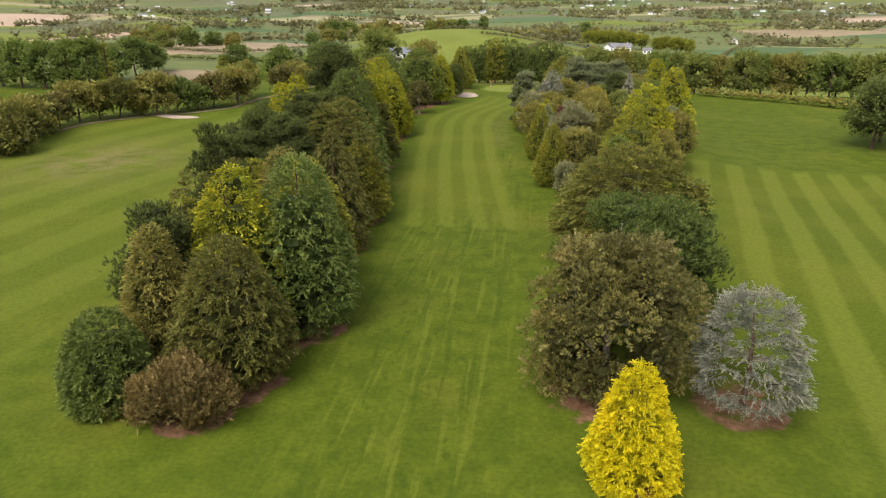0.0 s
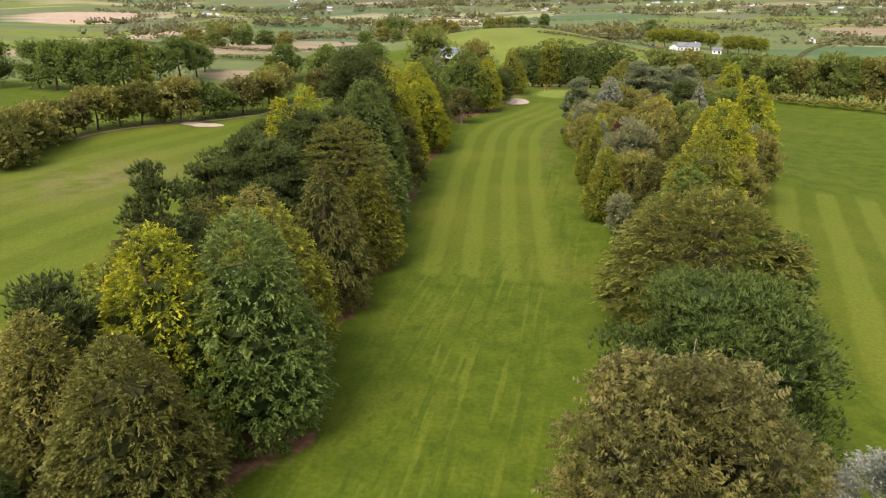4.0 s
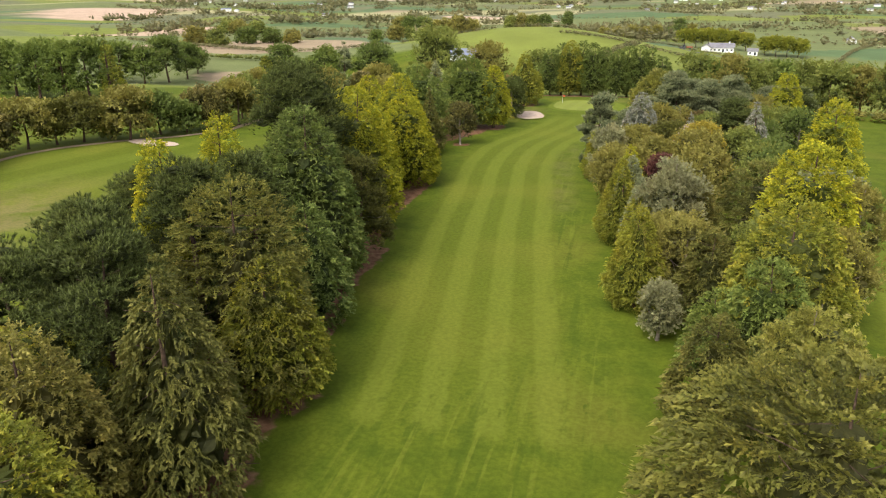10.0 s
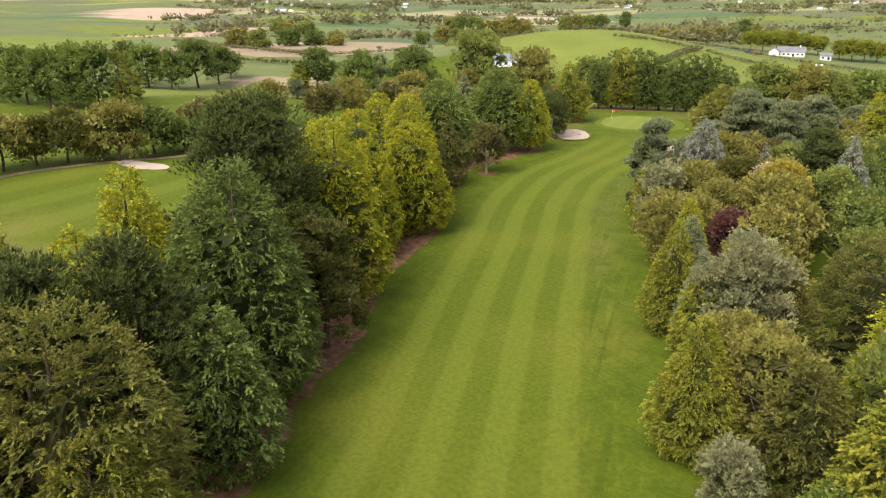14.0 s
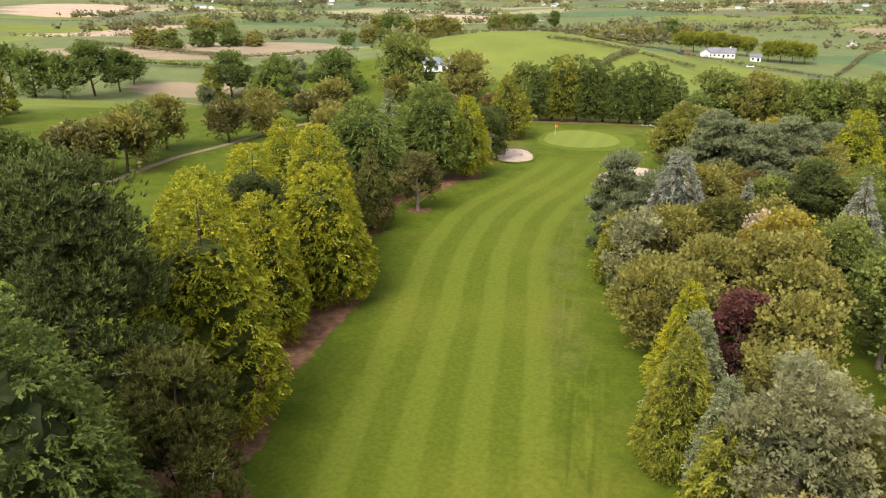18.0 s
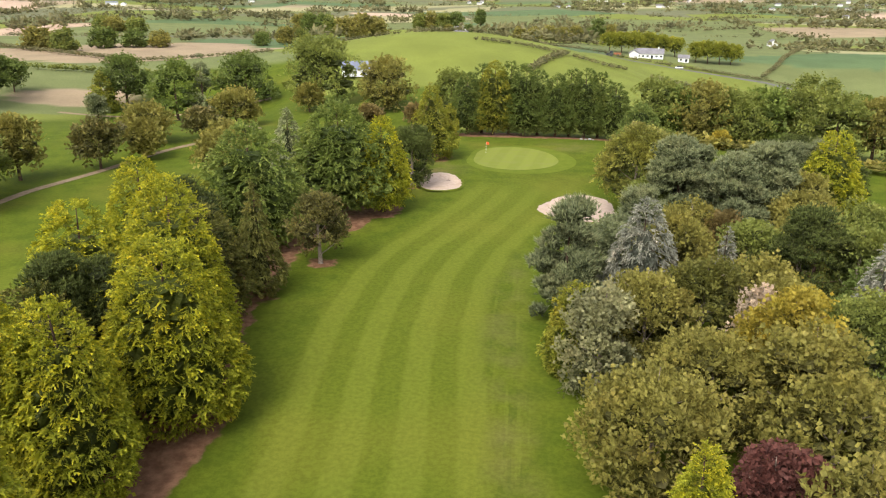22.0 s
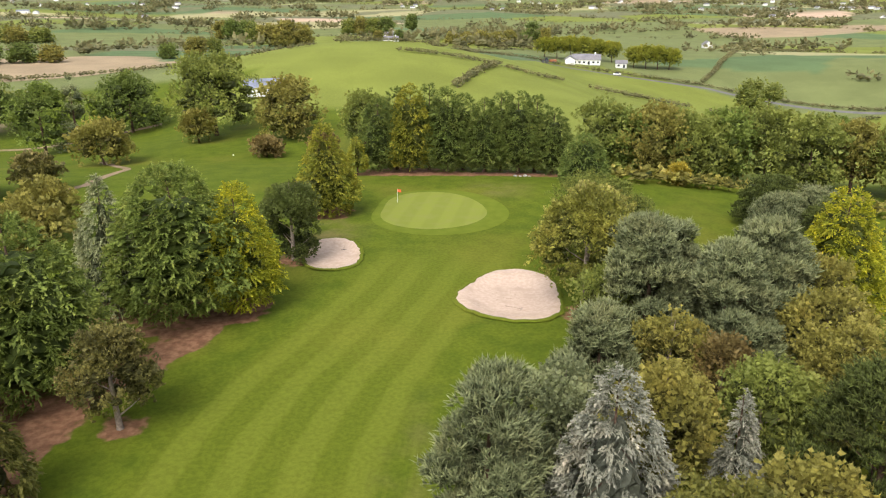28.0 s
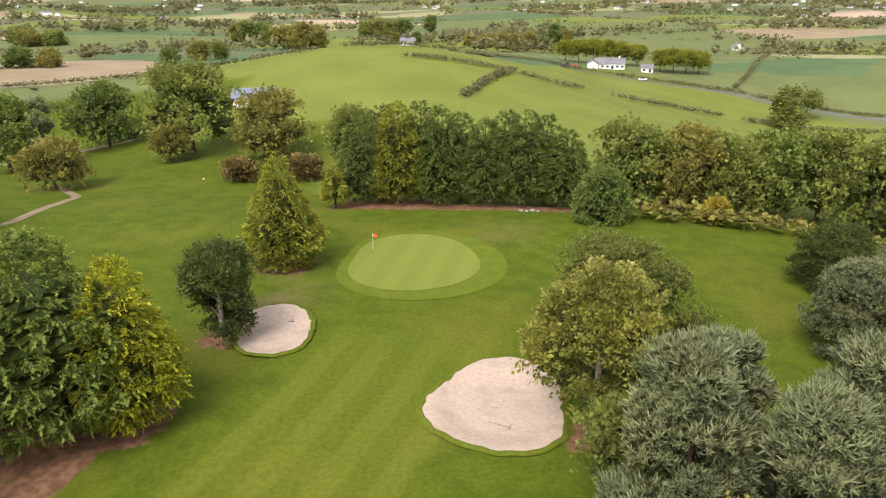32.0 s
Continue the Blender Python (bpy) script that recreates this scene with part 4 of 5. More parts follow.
def ground():
    xs = lines((-4600, -1000, 90), (-1000, -320, 14), (-320, -120, 5), (-120, -45, 2), (-45, 62, 1.8), (62, 150, 2), (150, 400, 6), (400, 1000, 14), (1000, 4601, 90))
    ys = lines((-300, -40, 20), (-40, 30, 3), (30, 300, 1.8), (300, 560, 3), (560, 1000, 8), (1000, 1700, 16), (1700, 4900, 80))
    x, y = np.meshgrid(xs, ys)
    x, y = x.ravel(), y.ravel()
    v = np.stack([x, y, land(x, y)], -1)
    nx, ny = len(xs), len(ys)
    i = (np.arange(ny - 1)[:, None] * nx + np.arange(nx - 1)).ravel()
    f = np.stack([i, i + 1, i + 1 + nx, i + nx], -1)
    off = x - bend(y)
    mown = off * 5.2 / 4.5 - 1.3
    fair = step(off, -13.5, -12.7) * step(off, 4.2, 3.5) * step(y, 89.2, 90.6) * step(y, 236, 222)
    right = step(x, 34, 37) * step(x, 110, 100) * step(y, 142.5, 140.5) * step(y, -30, -20)
    lane = np.where(x > 33, (x - 0.19 * (y - 99.4) - 47.5) * 0.846 + 1.3, mown)
    left = step(x, -30, -33) * step(x, -130, -120) * step(y, 190, 175)
    lane = np.where(x < -30, (x - 0.18 * (y - 70.5) + 49.0) * 0.46 + 1.3, lane)
    mow = np.where(x > 33, 1.0, np.where(x < -30, 0.7, 0.72 - 0.3 * step(y, 185, 235)))
    fair = np.maximum(np.maximum(fair, right), left * 0.8)
    soil = np.zeros_like(x)
    near = (x > -60) & (x < 70) & (y > 20) & (y < 300)
    for tx, ty, r, kind in TREES:
        s = step(np.hypot(x[near] - tx, y[near] - ty) / r, 1.0, 0.55)
        soil[near] = np.maximum(soil[near], s * (0.42 if tx > 0 and ty > 60 else 0.66))
    edge = np.interp(y, [39, 44, 50, 56, 62, 73, 82, 93, 105, 120, 126, 138, 146, 155, 166, 177, 184, 196, 203, 209, 213], [-9.2, -8.8, -7.8, -7.2, -8.5, -10.0, -10.2, -10.9, -11.8, -13.7, -14.0, -17.7, -17.2, -16.2, -19.0, -22.0, -22.8, -21.1, -17.6, -16.0, -13.9])
    strip = step(x, edge + 0.5, edge - 0.6) * step(x, edge - 9, edge - 5 + 2.5 * step(y, 188, 196)) * step(y, 36, 42) * step(y, 218, 214)
    screen = step(y, 274.2, 275.2) * step(y, 281, 279) * step(x, -15, -13) * step(x, 26, 24)
    ring = step(np.hypot(x - 18.9, y - 212.0), 2.6, 1.6)
    soil = np.maximum(np.maximum(soil, 0.85 * strip), 0.85 * np.maximum(screen, ring))
    tracks = step(np.abs(x - 2.5), 11, 4) * step(y, 108, 88) + 0.8 * step(np.abs(off - 5.2), 2.4, 1.0) * step(y, 80, 95) * step(y, 200, 170)
    dry = 0.75 * np.exp(-((x + 12) / 3.5) ** 2 - ((y - 236) / 8) ** 2) + 0.8 * np.exp(-((x + 70) / 13) ** 2 - ((y - 125) / 16) ** 2) + 0.6 * np.exp(-((x - 12) / 4) ** 2 - ((y - 262) / 5) ** 2) + 0.4 * np.exp(-((off - 5.0) / 1.3) ** 2) * step(y, 140, 155) * step(y, 200, 185)
    wild = step(y, 285, 290)
    crop, fid = fields(x, y)
    far = np.maximum(np.maximum(wild * step(x, -25, -15), np.maximum(step(y, 400, 410), step(y, 346, 356) * step(x, -72, -64))), step(np.abs(x - 20), 150, 165) * step(y, 250, 260))
    at = {"lane": lane, "mow": mow, "fair": np.clip(fair, 0, 1), "soil": soil, "tracks": np.clip(tracks, 0, 1), "dry": np.clip(dry, 0, 1), "shade_grass": 0 * x, "field": np.clip(far, 0, 1), "crop": np.concatenate([crop, np.ones((len(x), 1))], 1)}
    ob = new("ground", mesh_of("ground", v, f, TURF, at, smooth=True))
    tagged(ob, "mown grass with stripes, rough and farther fields", "ground", kind="structure")


PLOTS = ((-1160, 1580, 130, 330, "tan"), (-195, 490, 52, 62, "stubble"), (-156, 360, 22, 12, "stubble"), (-430, 1640, 190, 150, "hay"), (-360, 900, 150, 110, "grass"))
# crop colours; most greens are paled and greyed to include distance haze
CROPS = {"grass": (0.165, 0.200, 0.075), "bright": (0.190, 0.232, 0.046), "dull": (0.165, 0.178, 0.095), "stubble": (0.34, 0.275, 0.175), "tan": (0.52, 0.40, 0.29), "hay": (0.36, 0.35, 0.18), "deep": (0.112, 0.175, 0.075)}
SEEDS = []


def seed_field(x, y, crop):
    SEEDS.append((x, y, crop))


for sx, sy, sc in ((-40, 380, "bright"), (60, 370, "bright"), (-60, 455, "bright"), (95, 520, "bright"), (-150, 420, "grass"), (-200, 480, "stubble"), (-1128, 1652, "tan"), (-394, 800, "grass"), (-285, 1150, "hay"), (180, 620, "deep"), (300, 640, "deep"), (160, 440, "bright")):
    seed_field(sx, sy, sc)
fr = np.random.default_rng(5)
for sy in range(560, 4800, 120):
    wide = 120 + sy * 0.06
    for sx in range(-14, 15):
        seed_field(sx * wide + fr.uniform(-45, 45), sy + fr.uniform(-45, 45), fr.choice(["grass", "grass", "bright", "dull", "dull", "deep", "hay", "stubble", "tan"], p=[0.2, 0.12, 0.18, 0.14, 0.12, 0.1, 0.08, 0.04, 0.02]))


def fields(x, y):
    """The crop at each place, by the nearest field's middle."""
    s = np.array([(a, b) for a, b, _ in SEEDS])
    c = np.array([CROPS[k] for *_, k in SEEDS])
    near = np.zeros(len(x), int)
    for i in range(0, len(x), 20000):
        d = (x[i:i + 20000, None] - s[None, :, 0]) ** 2 + ((y[i:i + 20000, None] - s[None, :, 1]) * 1.5) ** 2
        near[i:i + 20000] = d.argmin(1)
    colour = c[near]
    for i, (px, py, rx, ry, crop) in enumerate(PLOTS):
        q = math.hypot(px, py)
        along, across = ((x - px) * px + (y - py) * py) / q, ((x - px) * py - (y - py) * px) / q
        inside = np.abs(across / rx) ** 3 + np.abs(along / ry) ** 3 < 1
        colour[inside] = CROPS[crop]
        near[inside] = 9000 + i
    return colour, near


ground()


# ---- bunkers, green, flag ----
def patch(name, cx, cy, rim, material, lift, label, category, attrs=None, depth=0.0, rings=14):
    """A sheet with a smooth closed rim, laid on the ground: rim(angle) gives the radius."""
    n = 72
    v, f, dist = [(cx, cy)], [], [0.0]
    for i in range(1, rings + 1):
        for k in range(n):
            a = 2 * math.pi * k / n
            r = rim(a) * i / rings
            v.append((cx + r * math.cos(a), cy + r * math.sin(a)))
            dist.append(i / rings)
    for k in range(n):
        f.append((0, 1 + k, 1 + (k + 1) % n))
    for i in range(rings - 1):
        for k in range(n):
            a, b = 1 + i * n + k, 1 + i * n + (k + 1) % n
            f += [(a, a + n, b + n), (a, b + n, b)]
    v, dist = np.array(v), np.array(dist)
    z = land(v[:, 0], v[:, 1]) + lift - depth * (1 - step(dist, 0.8, 1.0))
    at = {"lane": v[:, 0] * 0.99 - v[:, 1] * 0.12}
    ob = new(name, mesh_of(name, np.column_stack([v, z]), f, material, at, smooth=True))
    return tagged(ob, label, category, kind="structure")


def bunker_w(a):
    return 4.46 - 0.12 * math.cos(a) + 0.24 * math.sin(a) - 0.86 * math.cos(2 * a) - 0.51 * math.sin(2 * a) + 0.1 * math.sin(5 * a) + 0.06 * math.sin(13 * a)


def bunker_e(a):
    return 6.26 + 0.19 * math.cos(a) + 0.17 * math.sin(a) - 0.97 * math.cos(2 * a) + 0.23 * math.sin(2 * a) - 0.55 * math.cos(3 * a) - 0.34 * math.sin(3 * a) + 0.07 * math.sin(15 * a) + 0.4 * math.exp(-((((a + math.pi) % (2 * math.pi)) - math.pi - 0.2) / 0.42) ** 2)


def lip(name, cx, cy, rim, lift):
    """The turf edge that overhangs the sand."""
    n, v, f = 144, [], []
    for k in range(n):
        a = 2 * math.pi * k / n
        for dr, dz in ((-0.08, 0.0), (-0.02, 0.07), (0.15, 0.07), (0.45, -0.05)):
            r = rim(a) + dr + 0.05 * math.sin(23 * a)
            x, y = cx + r * math.cos(a), cy + r * math.sin(a)
            v.append((x, y, gz(x, y) + lift + dz))
        for j in range(3):
            p, q = 4 * k + j, 4 * ((k + 1) % n) + j
            f += [(p, q, q + 1), (p, q + 1, p + 1)]
    m = len(v)
    at = {"lane": np.full(m, 1.3), "fair": np.full(m, 0.9), "crop": np.ones((m, 4))}
    ob = new(name, mesh_of(name, v, f, TURF, at, smooth=True))
    return tagged(ob, "turf lip round the sand", "bunker edge", kind="structure")


patch("bunker_1", -10.0, 228.5, bunker_w, SAND, 0.20, "small bunker of pale pinkish raked sand", "bunker")
lip("bunker_edge_1", -10.0, 228.5, bunker_w, 0.16)
patch("bunker_2", 11.5, 216.5, bunker_e, SAND, 0.20, "large bunker of pale pinkish raked sand", "bunker")
lip("bunker_edge_2", 11.5, 216.5, bunker_e, 0.16)
patch("bunker_3", -80.3, 178.2, lambda a: 1 / math.hypot(math.cos(a + 0.2) / 6.4, math.sin(a + 0.2) / 2.3) * (1 + 0.12 * math.sin(3 * a)), SAND, 0.10, "shallow bunker of pale sand on the next hole", "bunker")


def green_rim(a):
    return 9.0 + 1.25 * math.cos(2 * (a - 1.62)) + 0.45 * math.cos(3 * a + 0.6) + 0.2 * math.sin(a)


def collar_rim(a):
    return green_rim(a) + 2.2 + 1.1 * math.cos(a + 0.3)


def collar_material():
    n = Nodes("collar_turf")
    c = n.mix(n.ramp(n.noise(0.6, 4.0), 0.3, 0.7), (0.118, 0.153, 0.014), (0.145, 0.177, 0.019))
    c = n.mix(n.math("MULTIPLY", n.noise(4.0, 3.0), 0.4), c, n.mix(1.0, c, (0.75, 0.75, 0.75), "MULTIPLY"))
    n.bump(n.noise(5, 3.0), 0.3, 0.03)
    return n.done(c, 0.9, 0.1)


patch("green_collar", 1.4, 248.8, collar_rim, collar_material(), 0.05, "closely mown collar round the green", "grass", rings=20)
patch("putting_green", 1.4, 248.8, green_rim, PUTTING, 0.09, "oval putting green with faint mown stripes", "putting green", rings=20)

RED = plain("red_cloth", (0.75, 0.12, 0.04), 0.7)
WHITE = plain("white_paint", (0.8, 0.8, 0.78), 0.5)
WOOD = plain("grey_wood", (0.22, 0.17, 0.12), 0.8, grain=0.3)
METAL = plain("dark_metal", (0.10, 0.10, 0.10), 0.5, 0.5, 0.6)


def flagstick(x, y):
    ob = tagged(empty("flagstick", x, y, gz(x, y) + 0.05), "white flagstick with a small red flag in the green", "flagstick")
    part("pole", mesh_of("pole", *tube([(0, 0, 0), (0, 0, 1.1), (0, 0, 2.2)], [0.03, 0.025, 0.02], 8), WHITE), ob)
    v = [(0.02 + 0.55 * i / 6, 0.05 * math.sin(i * 1.1) + s * 0.008, 1.72 + 0.42 * j - 0.05 * i / 6) for s in (0, 1) for j in (0, 1) for i in range(7)]
    f = [t for s in (0, 14) for i in range(6) for t in ((s + i, s + i + 1, s + i + 8), (s + i, s + i + 8, s + i + 7))]
    part("flag", mesh_of("flag", v, f, RED), ob, "small red cloth flag")


flagstick(-4.2, 252.6)


def rake(x, y, turn):
    ob = tagged(empty("bunker_rake", x, y, gz(x, y) + 0.20, turn), "bunker rake lying on the sand", "rake")
    part("handle", mesh_of("handle", *tube([(0, 0, 0.06), (0, 0.9, 0.09), (0, 1.8, 0.12)], [0.02, 0.02, 0.02], 6), WOOD), ob)
    part("head", mesh_of("head", *tube([(-0.3, 0, 0.07), (0, 0, 0.08), (0.3, 0, 0.07)], [0.03, 0.035, 0.03], 6), METAL), ob)
    for i in range(7):
        part("tine", mesh_of("tine", *tube([(-0.27 + 0.09 * i, 0, 0.07), (-0.27 + 0.09 * i, 0, 0.0)], [0.009, 0.005], 4), METAL), ob)


rake(-9.0, 231.0, 8)


# ---- trees and hedges farther off ----
def clump(rng, n, size):
    """Verts, triangles, tips of one leafy clump about a unit ball."""
    q = unit(rng.normal(0, 1, (n, 3)))
    q[:, 2] = np.where(rng.uniform(0, 1, n) < 0.75, np.abs(q[:, 2]), q[:, 2])
    base = q * rng.uniform(0.5, 0.95, (n, 1))
    v, f, t = fronds(rng, base, unit(q + np.array([0, 0, 0.3]) + rng.normal(0, 0.5, (n, 3))), unit(rng.normal(0, 1, (n, 3))), size * rng.uniform(0.7, 1.3, n), 0.7, 1, 0.0, 0.05, 0.8, 0.9)
    # leaves facing up are coloured lighter than those below, as under a sky
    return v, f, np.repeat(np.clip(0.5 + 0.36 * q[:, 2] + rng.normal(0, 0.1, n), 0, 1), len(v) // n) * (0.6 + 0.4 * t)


def clumps(rng, places, radii, n, size, squash=0.9, core=True):
    """Many clumps in one set of arrays, with tips and tones. places: feet or middles, radii: of each clump."""
    kinds = [clump(rng, n, size) for _ in range(5)]
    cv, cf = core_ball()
    vs, fs, ts, tones, at = [], [], [], [], 0
    for i, (p, r) in enumerate(zip(places, radii)):
        v, f, t = kinds[i % 5]
        a, tone = rng.uniform(0, 6.28), rng.uniform(0, 1)
        rot = np.array([[math.cos(a), -math.sin(a), 0], [math.sin(a), math.cos(a), 0], [0, 0, squash]])
        # the core ball is an added filler, toned darker like shade between leaves
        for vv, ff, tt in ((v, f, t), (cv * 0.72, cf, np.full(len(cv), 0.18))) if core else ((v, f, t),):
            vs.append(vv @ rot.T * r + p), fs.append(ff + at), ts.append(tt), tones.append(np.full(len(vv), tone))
            at += len(vv)
    return np.concatenate(vs), np.concatenate(fs), np.concatenate(ts), np.concatenate(tones)


def hedge(points, height, width, leaf="hedge", gaps=0.0, label="clipped dark field hedge", seed=1, n=26):
    """A hedgerow along points on the ground."""
    rng = np.random.default_rng(seed)
    pts, places, radii = np.array(points, float), [], []
    for a, b in zip(pts[:-1], pts[1:]):
        ln = np.linalg.norm(b - a)
        k = max(2, int(ln / (width * 0.55)))
        for i in range(k):
            p = a + (b - a) * (i + rng.uniform(-0.3, 0.3)) / k
            if gaps and noise.noise(Vector((p[0] * 0.05, p[1] * 0.05, seed * 7.0))) < gaps - 0.55:
                continue
            r = 0.5 * max(width, height * 0.8) * rng.uniform(0.75, 1.25)
            places.append((p[0] + rng.normal(0, 0.1 * width), p[1] + rng.normal(0, 0.1 * width), gz(*p) + 0.42 * height)), radii.append(r)
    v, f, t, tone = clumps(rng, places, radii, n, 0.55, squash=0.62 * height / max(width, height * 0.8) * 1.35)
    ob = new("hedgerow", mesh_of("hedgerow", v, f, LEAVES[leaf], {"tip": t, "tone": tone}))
    return tagged(ob, label, "hedge", kind="stuff")


hedge([(-174, 432), (-138, 446), (-86, 434), (-72, 438), (-54, 440), (-36, 452)], 2.2, 2.6, seed=2, gaps=0.2)
hedge([(-57, 420), (-36, 425), (-17, 428), (2, 428), (17, 430)], 2.0, 2.4, seed=3, gaps=0.45)
hedge([(17, 430), (8, 402), (1, 378)], 2.6, 3.0, seed=4)
hedge([(20, 428), (35, 424), (42, 430)], 2.0, 2.2, seed=5, gaps=0.4)
hedge([(57, 457), (72, 463), (84, 476), (106, 481), (132, 492), (161, 494), (200, 498)], 2.4, 2.8, seed=6, gaps=0.25)
hedge([(-40, 600), (8, 580), (31, 545), (57, 551), (74, 550), (96, 548), (130, 547), (144, 539), (171, 526), (200, 512), (240, 498)], 2.2, 2.6, seed=7)
hedge([(132, 554), (148, 586), (201, 711)], 2.4, 3.0, seed=8)
hedge([(221, 730), (316, 815)], 2.4, 3.0, seed=9, gaps=0.2)
hedge([(-330, 520), (-240, 470), (-174, 432)], 2.6, 3.2, seed=10)
hedge([(-36, 452), (0, 470), (8, 520), (8, 580)], 2.2, 2.6, seed=11, gaps=0.3)
hedge([(-300, 400), (-240, 404), (-180, 398), (-130, 392), (-96, 372)], 3.0, 4.0, "leaf", label="overgrown hedge below the golf course", seed=12)


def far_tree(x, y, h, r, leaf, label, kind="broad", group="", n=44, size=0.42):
    """A tree seen from afar: trunk and a crown of clumps."""
    rng = np.random.default_rng(int(abs(x * 13 + y * 7)))
    z0 = gz(x, y) - 0.1
    k = 46
    if kind == "full":
        a, s = rng.uniform(0, 6.28, k), rng.uniform(0.10, 0.90, k)
        q = np.sqrt(1 - s ** 2.2) * rng.uniform(0.35, 0.78, k)
        mid = np.stack([r * q * np.cos(a), r * q * np.sin(a), h * s], -1)
        rad = r * rng.uniform(0.30, 0.44, k)
    elif kind == "broad":
        # a dome swept to one side over a bare stem
        d = unit(rng.normal(0, 1, (k, 3)))
        d[:, 2] = np.where(d[:, 2] < -0.3, -d[:, 2], d[:, 2])
        mid = d * rng.uniform(0.35, 0.74, (k, 1)) * np.array([r, r, h * 0.50]) + np.array([0, 0, h * 0.42])
        mid[:, 0] += 0.18 * r * mid[:, 2] / h
        rad = r * rng.uniform(0.28, 0.40, k)
    else:
        s = rng.uniform(0.08, 0.97, k) ** 1.15
        a = np.arange(k) * 2.4
        wide = r * (1 - s) ** 0.75 * rng.uniform(0.6, 0.9, k)
        mid = np.stack([wide * np.cos(a), wide * np.sin(a), s * h], -1)
        rad = r * (0.40 - 0.26 * s) * rng.uniform(0.85, 1.15, k)
    n = int(n * 0.7)
    size = size * 1.25
    ob = tagged(empty("far_conifer" if kind == "cone" else "far_tree", x, y, z0), label, "tree", group)
    if kind == "flat" or (y < 420 and kind != "cone"):
        low, wider = {"full": (-0.05, 1.18), "broad": (0.09, 1.04), "flat": (0.24, 1.0)}[kind]
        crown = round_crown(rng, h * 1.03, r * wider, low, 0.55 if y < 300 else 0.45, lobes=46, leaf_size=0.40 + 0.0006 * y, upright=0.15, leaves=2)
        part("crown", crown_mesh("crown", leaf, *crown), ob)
    else:
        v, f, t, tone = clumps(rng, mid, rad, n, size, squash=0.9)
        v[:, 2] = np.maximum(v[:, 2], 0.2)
        # top lighting is also painted over the whole crown, paler with height
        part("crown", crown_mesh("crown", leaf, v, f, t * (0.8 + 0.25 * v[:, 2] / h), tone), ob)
    part("trunk", mesh_of("trunk", *trunk_mesh(rng, h * 0.9, r, 0.02 * h + 0.08, 0.2, 5, 0.6), BARK, smooth=True), ob)


PG = "pines beyond the next hole"
for x, y, h, r, leaf, kind in ((-172, 236, 16, 6, "green", "full"), (-163, 233, 16.5, 5.5, "green", "full"), (-153, 231, 16, 6.0, "green", "full"), (-149, 236, 12.5, 3.0, "heath", "broad"), (-144, 231, 17, 4.8, "green", "full"), (-138, 233, 17.3, 5.6, "green", "full"), (-133, 236, 18.6, 3.2, "goldgreen", "cone"), (-190, 236, 17, 7, "green", "full"), (-204, 242, 17, 7, "green", "full"), (-143, 251, 14, 4.2, "goldgreen", "cone"), (-181, 306, 16.5, 6.5, "green", "full"), (-173, 309, 15, 5.6, "green", "full"), (-172, 324, 18.6, 8.6, "oak", "broad"), (-174, 341, 15, 7.2, "oak", "broad"), (-178, 356, 11, 5.7, "oak", "broad"), (-195, 312, 15.5, 7, "oak", "broad"), (-212, 302, 15, 7, "green", "full")):
    far_tree(x, y, h, r, leaf, "dark wind-shaped pine with a bare trunk" if leaf in ("oak", "green", "heath") else "yellow-green tree in the pine group", kind, PG)
for x, y, h, r, leaf, kind, lab in ((-140, 348, 13.7, 6, "goldgreen", "cone", "yellow-green conical tree on the open grass"), (-134, 334, 7, 3.2, "bluepine", "broad", "small blue-green shrub on the open grass"), (-136, 356, 18, 9, "oak", "broad", "dark pine with a bare leaning trunk"), (-106, 332, 19, 7, "green", "full", "dark green conical tree"), (-99, 336, 20, 5.8, "bluepine", "cone", "tall blue spruce near the tee"), (-91, 352, 15.5, 9.5, "oak", "full", "wide dark cedar near the tee"), (-58, 328, 20.5, 11.6, "leaf", "full", "large round broadleaf tree"), (-37, 320, 13.2, 8.2, "olive", "full", "broadleaf tree turning yellow-green"), (-17, 309, 11.8, 5.6, "leaf", "full", "round green tree beside the screen"), (-59, 318, 7.6, 4.2, "olive", "broad", "pale olive bush beside the tee"), (-71, 294, 8.4, 6.4, "olive", "broad", "low spreading bush beside the path"), (-63, 256, 5.8, 3.6, "copper", "broad", "small rounded bush with copper leaves"), (-37, 298, 3.6, 3.4, "heath", "broad", "low brown heathery scrub"), (-25, 300, 4.0, 3.0, "heath", "broad", "low brown heathery scrub"), (133, 486, 18, 9.5, "leaf", "full", "lone rounded tree in the hedgerow"), (152, 512, 15.5, 7, "leaf", "broad", "lone rounded tree beside a larger one"), (84, 166, 14, 7, "dark", "broad", "dark pine beyond the other fairway"), (90, 176, 15, 7, "dark", "broad", "dark pine beyond the other fairway"), (97, 160, 13, 6, "dark", "broad", "dark pine beyond the other fairway")):
    far_tree(x, y, h, r, leaf, lab, kind, "", 90 if y < 400 else 50, 0.28)
SG = "row of small trees along the path"
